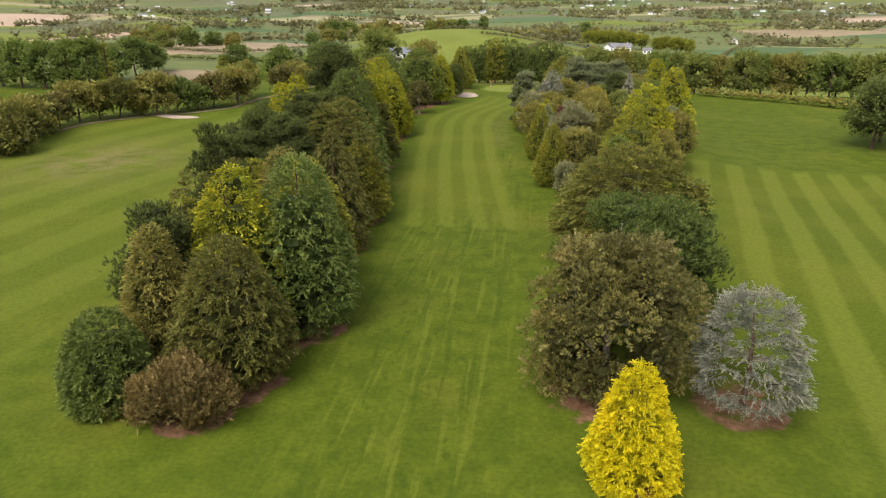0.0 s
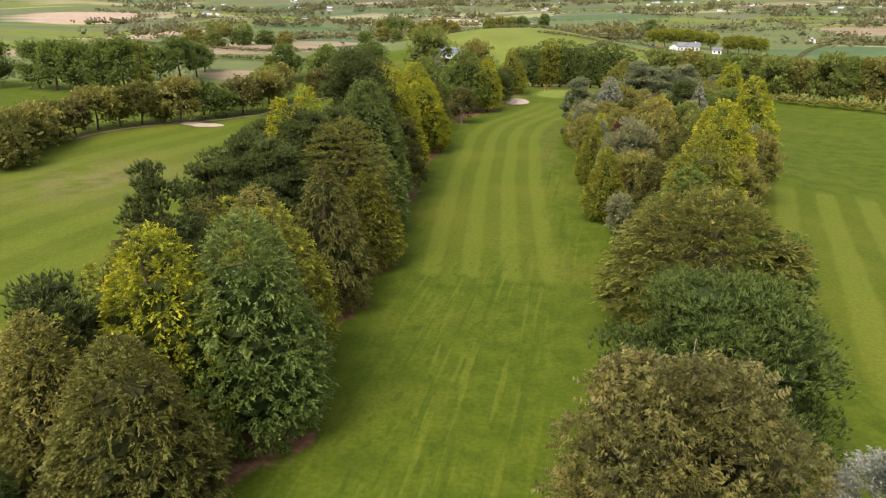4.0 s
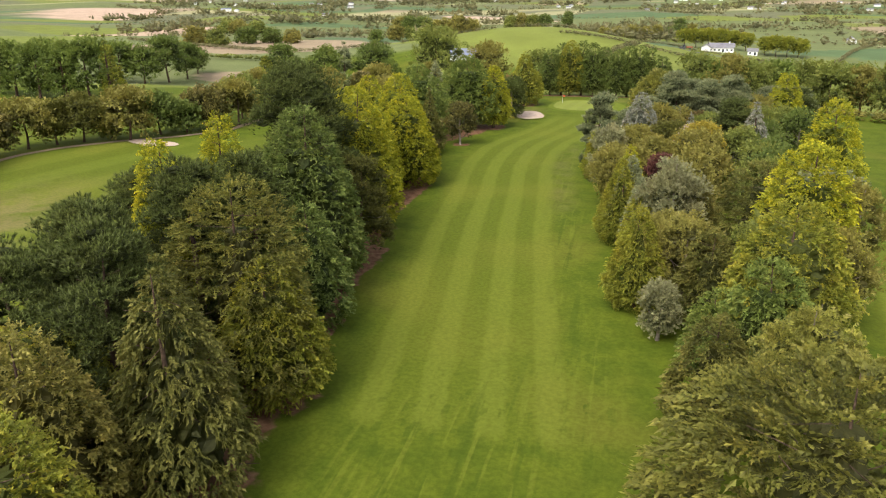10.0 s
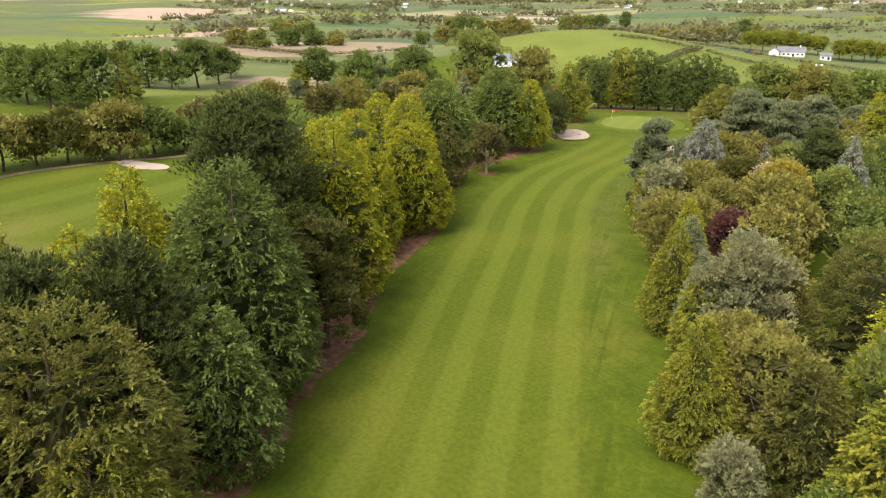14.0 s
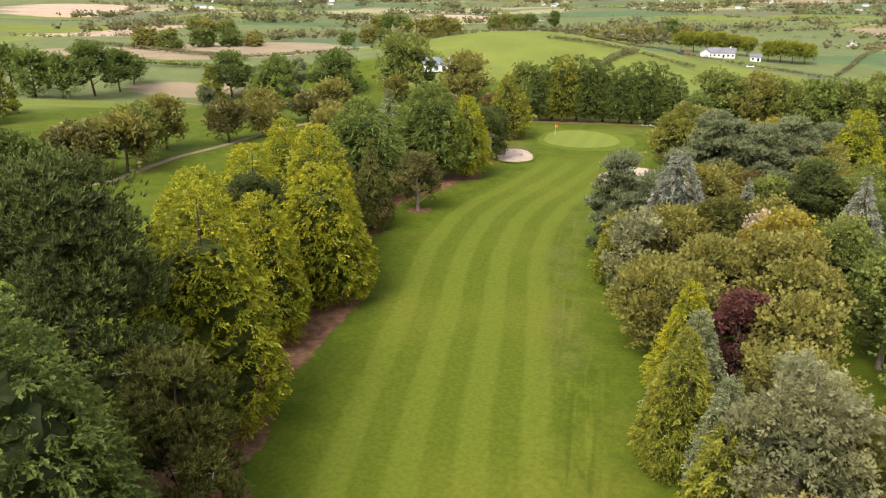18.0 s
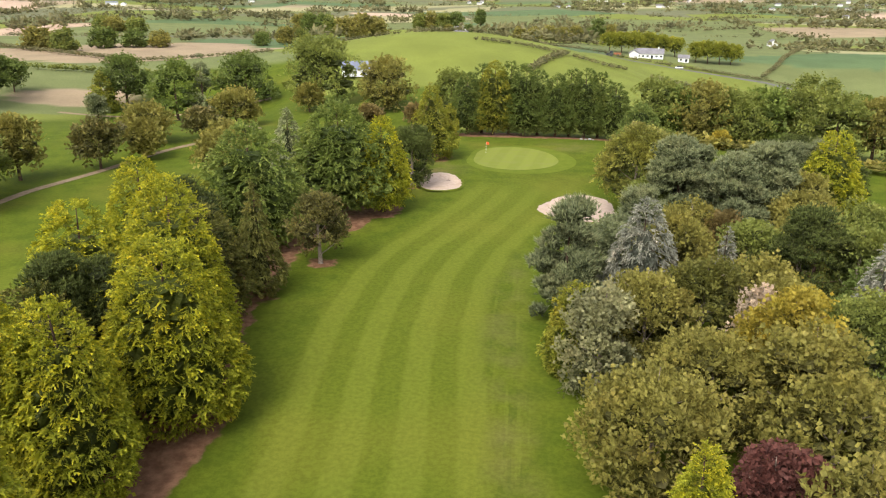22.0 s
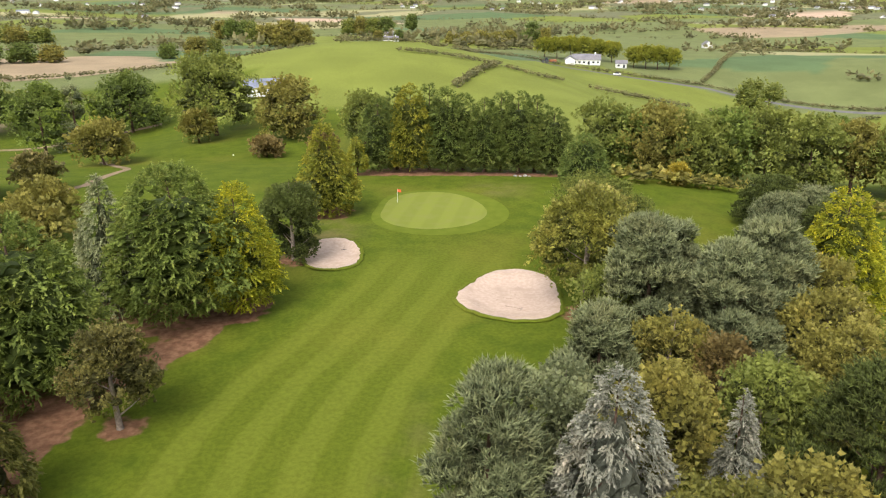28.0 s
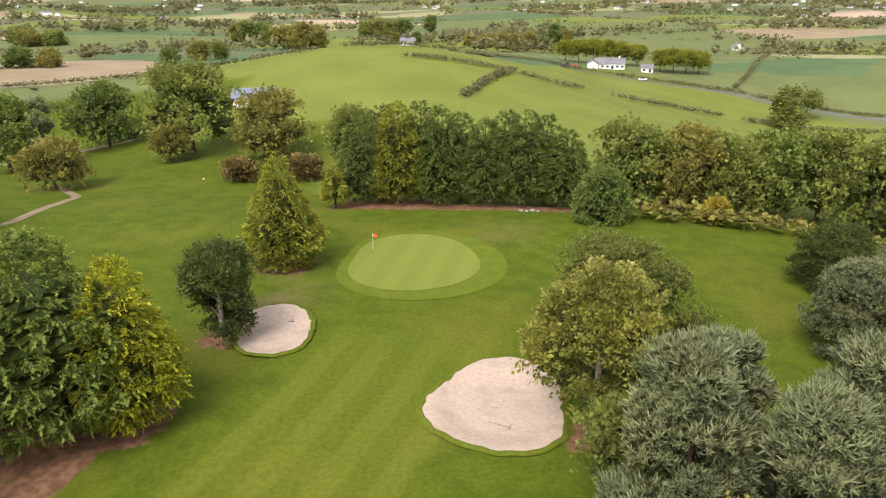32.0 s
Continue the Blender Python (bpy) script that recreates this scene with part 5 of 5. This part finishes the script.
for x, y, h, r, leaf in ((-101, 160, 7.4, 4.0, "copper"), (-100.5, 167, 9.6, 5.9, "olive"), (-98, 172, 8.4, 4.4, "brown"), (-95, 176, 9.2, 6.0, "brown"), (-91.5, 180, 4.6, 1.8, "leaf"), (-87, 180, 10.3, 6.2, "olive"), (-84.5, 187, 8.2, 5.4, "oak"), (-80, 190, 6.2, 4.0, "oak"), (-77.5, 194, 9.0, 5.6, "copper"), (-73, 200, 10, 5.6, "olive"), (-77, 209, 10, 5, "leaf"), (-78, 220, 10, 5, "olive"), (-70, 230, 8.4, 4.0, "copper"), (-66, 238, 6.8, 3.4, "olive"), (-72, 251, 7.4, 5.2, "olive"), (-48, 232, 8, 4, "olive"), (-44, 222, 8, 4.4, "olive")):
    far_tree(x, y, h, r, leaf, "small spreading tree with a dark stem, " + {"heath": "brown leaves", "copper": "coppery leaves", "olive": "olive leaves", "brown": "brownish leaves", "oak": "dark leaves", "leaf": "green leaves"}[leaf], "broad", SG, 100, 0.27)
for x, y, h, r, leaf in ((-91, 128, 6.4, 4.6, "brown"), (-95, 136, 8.0, 5.2, "brown"), (-98, 143, 8.6, 5.6, "olive"), (-101, 151, 8.2, 5.0, "brown")):
    far_tree(x, y, h, r, leaf, "dense rounded bush at the end of the tree row, " + {"olive": "olive leaves", "brown": "brownish leaves"}[leaf], "full", SG, 100, 0.27)
# woodland belt on the low side
WG = "woodland belt beyond the green"
wr = np.random.default_rng(31)
for i in range(26):
    x = 31 + i * 4.6 + wr.uniform(-1.5, 1.5)
    y = 281 - 0.35 * max(0, x - 60) + wr.uniform(-5, 9) + (6 if x < 40 else 0)
    far_tree(x, y, 11 + wr.uniform(0, 3) - gz(x, y) * 0.25, 5.0 + wr.uniform(0, 1.6), ("leaf", "green", "olive", "leaf")[i % 4], ("green", "dark green", "olive", "green")[i % 4] + " broadleaf tree in the woodland belt", "full", WG, 56, 0.34)
hedge([(34, 270), (42, 269), (52, 270), (64, 262), (80, 250), (110, 226)], 3.0, 4.5, "olive", label="olive scrub along the woodland edge", seed=21, n=40)
far_tree(43.6, 271.5, 3.0, 1.2, "yellowleaf", "bright yellow rounded bush at the wood's edge")


# ---- houses ----
SLATE = plain("slate_roof", (0.20, 0.19, 0.20), 0.6, 0.4, grain=0.3, scale=2.0)
BLUE_ROOF = plain("blue_grey_roof", (0.20, 0.22, 0.28), 0.6, 0.3, grain=0.2, scale=2.0)
RENDERED = plain("white_render", (0.80, 0.79, 0.76), 0.8, 0.2, grain=0.06, scale=3.0)
PANE = plain("window_pane", (0.03, 0.035, 0.04), 0.1, 0.6)
TARMAC = plain("tarmac", (0.16, 0.155, 0.15), 0.9, 0.1, grain=0.2, scale=1.0)
GRAVEL = plain("gravel", (0.27, 0.20, 0.13), 0.9, 0.1, grain=0.25, scale=2.0)


def boxed(lo, hi):
    x0, y0, z0, x1, y1, z1 = *lo, *hi
    v = np.array([(x, y, z) for z in (z0, z1) for y in (y0, y1) for x in (x0, x1)], float)
    f = np.array([(0, 2, 3, 1), (4, 5, 7, 6), (0, 1, 5, 4), (2, 6, 7, 3), (0, 4, 6, 2), (1, 3, 7, 5)])
    return v, f


def gable_roof(w, d, z, rise, over=0.4, thick=0.22):
    v, f = [], []
    for dz in (0, thick):
        for x in (-w / 2 - over, w / 2 + over):
            v += [(x, -d / 2 - over, z - 0.12 + dz), (x, 0, z + rise + dz), (x, d / 2 + over, z - 0.12 + dz)]
    f = [(6, 9, 10, 7), (7, 10, 11, 8), (0, 1, 4, 3), (1, 2, 5, 4), (0, 3, 9, 6), (2, 8, 11, 5), (0, 6, 7, 1), (1, 7, 8, 2), (3, 4, 10, 9), (4, 5, 11, 10)]
    return np.array(v, float), np.array(f)


def house(x, y, turn, w, d, eave, rise, label, roof=SLATE, panes=4, chimney=True, name="house"):
    ob = tagged(empty(name, x, y, gz(x, y) - 0.2, turn), label, "house")
    bm = [boxed((-w / 2, -d / 2, 0), (w / 2, d / 2, eave))]
    part("wall", mesh_of("wall", *joined(bm), RENDERED), ob, "white rendered wall")
    gv = np.array([(s * w / 2, yy, zz) for s in (-1, 1) for yy, zz in ((-d / 2, eave), (d / 2, eave), (0, eave + rise))], float)
    part("gable", mesh_of("gable", gv[:3], [(0, 1, 2)], RENDERED), ob)
    part("gable", mesh_of("gable", gv[3:], [(0, 2, 1)], RENDERED), ob)
    rf = part("roof", mesh_of("roof", *gable_roof(w, d, eave, rise), roof), ob, "slate roof")
    if chimney:
        part("chimney", mesh_of("chimney", *boxed((w * 0.28, -0.4, eave + rise - 0.6), (w * 0.28 + 0.8, 0.4, eave + rise + 1.0)), RENDERED), rf)
    for i in range(panes):
        px = -w / 2 + w * (i + 0.5) / panes
        wn_ = part("door" if i == panes // 2 else "window", mesh_of("window", *boxed((px - 0.7, -d / 2 - 0.05, 0.15 if i == panes // 2 else 0.95), (px + 0.7, -d / 2 + 0.1, 2.15)), WHITE), ob)
        part("pane", mesh_of("pane", *boxed((px - 0.6, -d / 2 - 0.07, 0.3 if i == panes // 2 else 1.05), (px + 0.6, -d / 2 - 0.04, 2.05)), PANE), wn_)
    return ob


house(72, 578, -8, 15.5, 7.5, 2.9, 2.8, "long white bungalow with a grey slate roof", panes=6, name="bungalow")
house(62, 572.5, 82, 8.0, 5.5, 2.7, 2.0, "low white wing of the bungalow with a grey roof", panes=3, chimney=False, name="bungalow_wing")
house(91, 574, -8, 6.0, 5.0, 2.6, 1.6, "small white garage beside the bungalow", panes=2, chimney=False, name="garage")
house(-57, 372, 15, 12, 8, 2.6, 2.2, "house with a blue-grey roof behind the trees", BLUE_ROOF, chimney=False, name="blue_roofed_house")
house(-66, 824, 0, 13, 7, 3.0, 3.0, "white farmhouse among trees", name="farmhouse")
house(-70, 850, 0, 9, 7, 5.6, 2.4, "two-storey white farmhouse among trees", name="farmhouse")
house(-835, 1560, 20, 22, 11, 4.5, 2.2, "long farm shed with a blue-grey roof among trees", BLUE_ROOF, panes=2, chimney=False, name="farm_shed")
house(-806, 1552, 110, 14, 9, 4.0, 2.0, "small farm shed with a blue-grey roof", BLUE_ROOF, panes=2, chimney=False, name="farm_shed")
hr = np.random.default_rng(9)
for i in range(20):
    hy = hr.uniform(750, 2900)
    hx = hr.uniform(-0.62, 0.68) * hy + (250 if i % 3 else 0)
    house(hx, hy, hr.uniform(0, 180), hr.uniform(9, 15), 7, 3.0 + 2 * (i % 2), 3, "distant white house with a grey roof", panes=3, chimney=False, name="far_house")
DG = "dark hedgerow trees beyond the hill"
for x, y, h, r in ((-257, 940, 17, 11), (-240, 925, 19, 13), (-222, 915, 19, 12), (-205, 880, 17, 11), (-170, 800, 19, 12), (-155, 795, 21, 13), (-140, 800, 18, 11), (-124, 950, 15, 10), (-110, 945, 17, 10), (-97, 940, 17, 10), (-84, 945, 16, 10), (-60, 985, 17, 9), (-150, 531, 7, 6), (-143, 548, 10, 7), (-136, 560, 8, 6), (-422, 846, 13, 14), (-448, 871, 13, 14), (-400, 850, 12, 12), (-11, 800, 9, 7), (2, 780, 10, 7), (14, 775, 11, 8), (26, 780, 10, 8), (38, 790, 11, 8), (48, 800, 10, 8), (60, 840, 17, 9), (71, 815, 14, 7), (-257, 487, 11, 9), (-238, 480, 11, 8), (-231, 505, 10, 9), (-216, 512, 9, 8), (-203, 515, 8, 7), (-60, 838, 10, 6), (-80, 845, 9, 6)):
    far_tree(x, y, h, r, ("oak", "leaf", "olive")[int(abs(x)) % 3], ("dark green", "mid green", "olive-green")[int(abs(x)) % 3] + " rounded hedgerow tree beyond the hill", "full", DG, 40, 0.34)
HT = "rounded trees beside the bungalow"
for x, y, r, h in ((50, 600, 6.5, 10.5), (58, 603, 7, 11.5), (66, 604, 7, 12), (74, 603, 7, 12), (82, 601, 7, 11.5), (90, 598, 6.5, 10.5), (99, 579, 6.5, 10.5), (106, 579, 7, 12), (113, 580, 7, 12), (120, 582, 6.5, 11)):
    far_tree(x, y, h, r, "goldgreen", "flat-topped yellow-green tree sheltering the bungalow", "flat", HT)


def road(points, width, material, label, name):
    v, f = [], []
    pts = np.array(points, float)
    d = np.concatenate([[0], np.cumsum(np.linalg.norm(np.diff(pts, axis=0), axis=1))])
    for s in np.arange(0, d[-1], 3.0):
        p = np.array([np.interp(s, d, pts[:, 0]), np.interp(s, d, pts[:, 1])])
        q = np.array([np.interp(s + 1, d, pts[:, 0]), np.interp(s + 1, d, pts[:, 1])])
        n = np.array([-(q - p)[1], (q - p)[0]])
        n = n / (np.linalg.norm(n) + 1e-9) if np.linalg.norm(n) > 0 else np.array([1.0, 0])
        for k in (-1, -0.5, 0, 0.5, 1):
            a = p + n * width / 2 * k
            v.append((*a, gz(*a) + 0.06 + 0.04 * (1 - abs(k))))
    for i in range(len(v) // 5 - 1):
        for k in range(4):
            a = 5 * i + k
            f += [(a, a + 1, a + 6), (a, a + 6, a + 5)]
    return tagged(new(name, mesh_of(name, v, f, material, smooth=True)), label, "road" if "road" in name else "path", kind="structure")


road([(-30, 590), (10, 574), (33, 541), (57, 547), (74, 546), (96, 544), (130, 543), (144, 535), (171, 522), (200, 508), (240, 494)], 3.6, TARMAC, "narrow grey country road between hedges", "road")
road([(-150, 338), (-118, 343), (-100, 352), (-84, 356)], 2.6, GRAVEL, "pale gravel path across the grass", "path_1")
road([(-98, 154), (-98, 162), (-95, 170), (-88, 179.5), (-80, 185), (-72, 194), (-72, 214), (-66, 244), (-58, 262), (-61, 284), (-75, 300)], 1.6, GRAVEL, "brown earth path between small trees", "path_2")


def parked_car(x, y, turn):
    ob = tagged(empty("parked_car", x, y, gz(x, y) + 0.02, turn), "small white car parked by the road", "car")
    body = [boxed((-2.0, -0.85, 0.3), (2.0, 0.85, 0.9))]
    part("body", mesh_of("body", *joined(body), WHITE), ob)
    cab = np.array([(-1.2, -0.8, 0.9), (1.0, -0.8, 0.9), (1.0, 0.8, 0.9), (-1.2, 0.8, 0.9), (-0.8, -0.65, 1.45), (0.5, -0.65, 1.45), (0.5, 0.65, 1.45), (-0.8, 0.65, 1.45)], float)
    part("cabin", mesh_of("cabin", cab, [(4, 5, 6, 7), (0, 1, 5, 4), (1, 2, 6, 5), (2, 3, 7, 6), (3, 0, 4, 7)], PANE), ob)
    for wx in (-1.3, 1.3):
        for wy in (-0.8, 0.8):
            part("wheel", mesh_of("wheel", *tube([(wx, wy - 0.1, 0.32), (wx, wy + 0.1, 0.32)], [0.32, 0.32], 10), METAL), ob)


parked_car(84, 546.5, -4)


def tractor(x, y, turn):
    """A farm tractor with a short trailer."""
    ob = tagged(empty("tractor", x, y, gz(x, y) + 0.08, turn), "dark farm tractor with a rusty trailer on the road", "tractor")
    part("bonnet", mesh_of("bonnet", *boxed((0.3, -0.45, 0.8), (2.0, 0.45, 1.6)), METAL), ob)
    cab = np.array([(-1.2, -0.8, 0.9), (0.35, -0.8, 0.9), (0.35, 0.8, 0.9), (-1.2, 0.8, 0.9), (-1.05, -0.65, 2.5), (0.1, -0.65, 2.5), (0.1, 0.65, 2.5), (-1.05, 0.65, 2.5)], float)
    part("cab", mesh_of("cab", cab, [(0, 3, 2, 1), (4, 5, 6, 7), (0, 1, 5, 4), (1, 2, 6, 5), (2, 3, 7, 6), (3, 0, 4, 7)], PANE), ob)
    part("roof", mesh_of("roof", *boxed((-1.2, -0.8, 2.5), (0.3, 0.8, 2.65)), METAL), ob)
    for wx, wr in ((-0.6, 0.85), (1.6, 0.5), (-4.2, 0.5)):
        for wy in (-0.85, 0.85):
            part("wheel", mesh_of("wheel", *tube([(wx, wy - 0.2, wr), (wx, wy - 0.19, wr), (wx, wy + 0.19, wr), (wx, wy + 0.2, wr)], [0.05, wr, wr, 0.05], 14), METAL), ob)
    part("trailer", mesh_of("trailer", *boxed((-5.8, -1.0, 0.75), (-2.2, 1.0, 1.7)), plain("rusty_paint", (0.32, 0.12, 0.06), 0.7, grain=0.3)), ob, "rusty trailer")
    part("drawbar", mesh_of("drawbar", *tube([(-2.3, 0, 0.8), (-1.1, 0, 0.7)], [0.07, 0.07], 6), METAL), ob)


tractor(45.5, 544.2, 190)


# ---- the far country: hedges and woods, too many to count ----
def far_country():
    rng = np.random.default_rng(77)
    xs, ys = np.meshgrid(np.arange(-1500, 1700, 14.0), np.arange(560, 2300, 14.0))
    xs, ys = xs.ravel(), ys.ravel()
    keep = np.abs(xs - 40) < 0.72 * ys + 60
    xs, ys = xs[keep], ys[keep]
    here, right, up = fields(xs, ys)[1], fields(xs + 13, ys)[1], fields(xs, ys + 13)[1]
    edge = (here != right) | (here != up)
    places, radii = [], []
    for x, y in zip(xs[edge], ys[edge]):
        if noise.noise(Vector((x * 0.006, y * 0.006, 3.0))) < -0.08:
            continue
        big = noise.noise(Vector((x * 0.012, y * 0.012, 9.0))) > 0.18
        for j in range(3 if y < 1300 else 2):
            r = rng.uniform(2.4, 4.6) if big else rng.uniform(0.9, 1.9)
            px, py = x + rng.uniform(-7, 7), y + rng.uniform(-4, 4)
            places.append((px, py, gz(px, py) + r * 0.55)), radii.append(r * (1 + max(0, y - 1200) / 2500))
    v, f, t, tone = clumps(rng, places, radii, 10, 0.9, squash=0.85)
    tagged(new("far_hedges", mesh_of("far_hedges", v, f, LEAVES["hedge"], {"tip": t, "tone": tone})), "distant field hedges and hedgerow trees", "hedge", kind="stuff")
    places, radii = [], []
    for i in range(150):
        cy = rng.uniform(620, 4200) if i % 2 else rng.uniform(1700, 4300)
        cx = rng.uniform(-0.7, 0.75) * cy
        for j in range(int(rng.uniform(10, 30))):
            px, py = cx + rng.normal(0, 16 + cy * 0.012), cy + rng.normal(0, 8 + cy * 0.004)
            r = rng.uniform(4, 7) * (1 + max(0, cy - 1200) / 2200)
            places.append((px, py, gz(px, py) + r * 0.7)), radii.append(r)
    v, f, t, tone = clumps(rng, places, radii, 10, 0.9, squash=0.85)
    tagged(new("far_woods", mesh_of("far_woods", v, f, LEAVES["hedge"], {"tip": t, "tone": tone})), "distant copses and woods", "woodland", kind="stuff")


far_country()


def far_town():
    """The pale scatter of a town at the foot of the hills."""
    rng = np.random.default_rng(14)
    walls, roofs = [], []
    for i in range(170):
        y = rng.uniform(1900, 4000)
        x = y * rng.uniform(0.06, 0.66) if i % 4 else y * rng.uniform(-0.6, 0.1)
        z = gz(x, y)
        w, d, e = rng.uniform(7, 15), rng.uniform(6, 9), rng.uniform(3, 5.5)
        v, f = boxed((-w / 2, -d / 2, 0), (w / 2, d / 2, e))
        walls.append((v + (x, y, z), f))
        v, f = gable_roof(w, d, e, 2.5)
        roofs.append((v + (x, y, z), f))
    ob = tagged(new("far_town"), "scattered pale houses of a distant town", "town", kind="stuff")
    part("walls", mesh_of("walls", *joined(walls), RENDERED), ob)
    part("roofs", mesh_of("roofs", *joined(roofs), SLATE), ob)


far_town()


# ---- small things ----
STONE = plain("stone", (0.33, 0.31, 0.28), 0.9, 0.15, grain=0.3, scale=3.0)
DEAD = plain("dead_wood", (0.40, 0.36, 0.30), 0.9, 0.1, grain=0.3, scale=6.0)
YELLOW = plain("yellow_paint", (0.70, 0.55, 0.05), 0.5)


def boulder(x, y, r, seed):
    rng = np.random.default_rng(seed)
    bm = bmesh.new()
    bmesh.ops.create_icosphere(bm, subdivisions=2, radius=r)
    for q in bm.verts:
        q.co = q.co * (1 + 0.25 * noise.noise(q.co * (1.3 / r) + Vector((seed, 0, 0))))
        q.co.z *= 0.65
    me = bpy.data.meshes.new("boulder")
    bm.to_mesh(me)
    bm.free()
    me.materials.append(STONE)
    ob = new("boulder", me)
    ob.matrix_basis = pose(x, y, gz(x, y) + 0.3 * r, 0, 0, rng.uniform(0, 360))
    tagged(ob, "pale grey boulder under the cypress screen", "stone", "boulders under the screen")


for i, (bx, by, br) in enumerate(((15.2, 274.6, 0.34), (16.1, 274.2, 0.28), (17.0, 274.7, 0.4), (17.8, 274.3, 0.25))):
    boulder(bx, by, br, 60 + i)


def tee_marker(x, y):
    ob = tagged(empty("tee_marker", x, y), "small round white marker on the next tee", "tee marker", "tee markers")
    v, f = tube([(0, 0, 0.0), (0, 0, 0.06), (0, 0, 0.2), (0, 0, 0.32), (0, 0, 0.36)], [0.04, 0.16, 0.2, 0.13, 0.01], 12)
    part("ball", mesh_of("ball", v, f, WHITE, smooth=True), ob)
    part("spike", mesh_of("spike", *tube([(0, 0, -0.2), (0, 0, 0.05)], [0.01, 0.03], 6), METAL), ob)


tee_marker(-45.0, 300.0)
tee_marker(-40.5, 301.5)


def dead_limb(x, y, z, turn, ln, seed):
    """A bleached bough that has lost its needles, still on its pine."""
    rng = np.random.default_rng(seed)
    ob = tagged(empty("dead_branch", x, y, z, turn), "bleached dead branch standing out of a dark pine", "branch", "dead branches")
    pts = [(0, 0, 0), (0.35 * ln, rng.normal(0, 0.25), 0.16), (0.7 * ln, rng.normal(0, 0.3), 0.12), (ln, rng.normal(0, 0.4), 0.4)]
    part("limb", mesh_of("limb", *tube(pts, [0.05, 0.04, 0.028, 0.008], 6), DEAD, smooth=True), ob)
    for k in range(5):
        p = np.array(pts[1 + k % 3])
        d = np.array([0.5, rng.choice([-1, 1]) * 0.7, rng.uniform(-0.1, 0.4)]) * rng.uniform(0.4, 0.9)
        part("twig", mesh_of("twig", *tube([p, p + d * 0.6, p + d], [0.03, 0.02, 0.006], 5), DEAD, smooth=True), ob)


for i, (dx, dy, dz, dt, dl) in enumerate(((-19.2, 119.5, 8.6, -20, 2.6), (-18.6, 121.5, 10.4, 10, 2.4), (-15.0, 120.4, 5.5, -10, 2.4))):
    dead_limb(dx, dy, dz, dt, dl, 80 + i)
for bx, by, bt in ((12.6, 213.6, 70), ):
    rake(bx, by, bt)
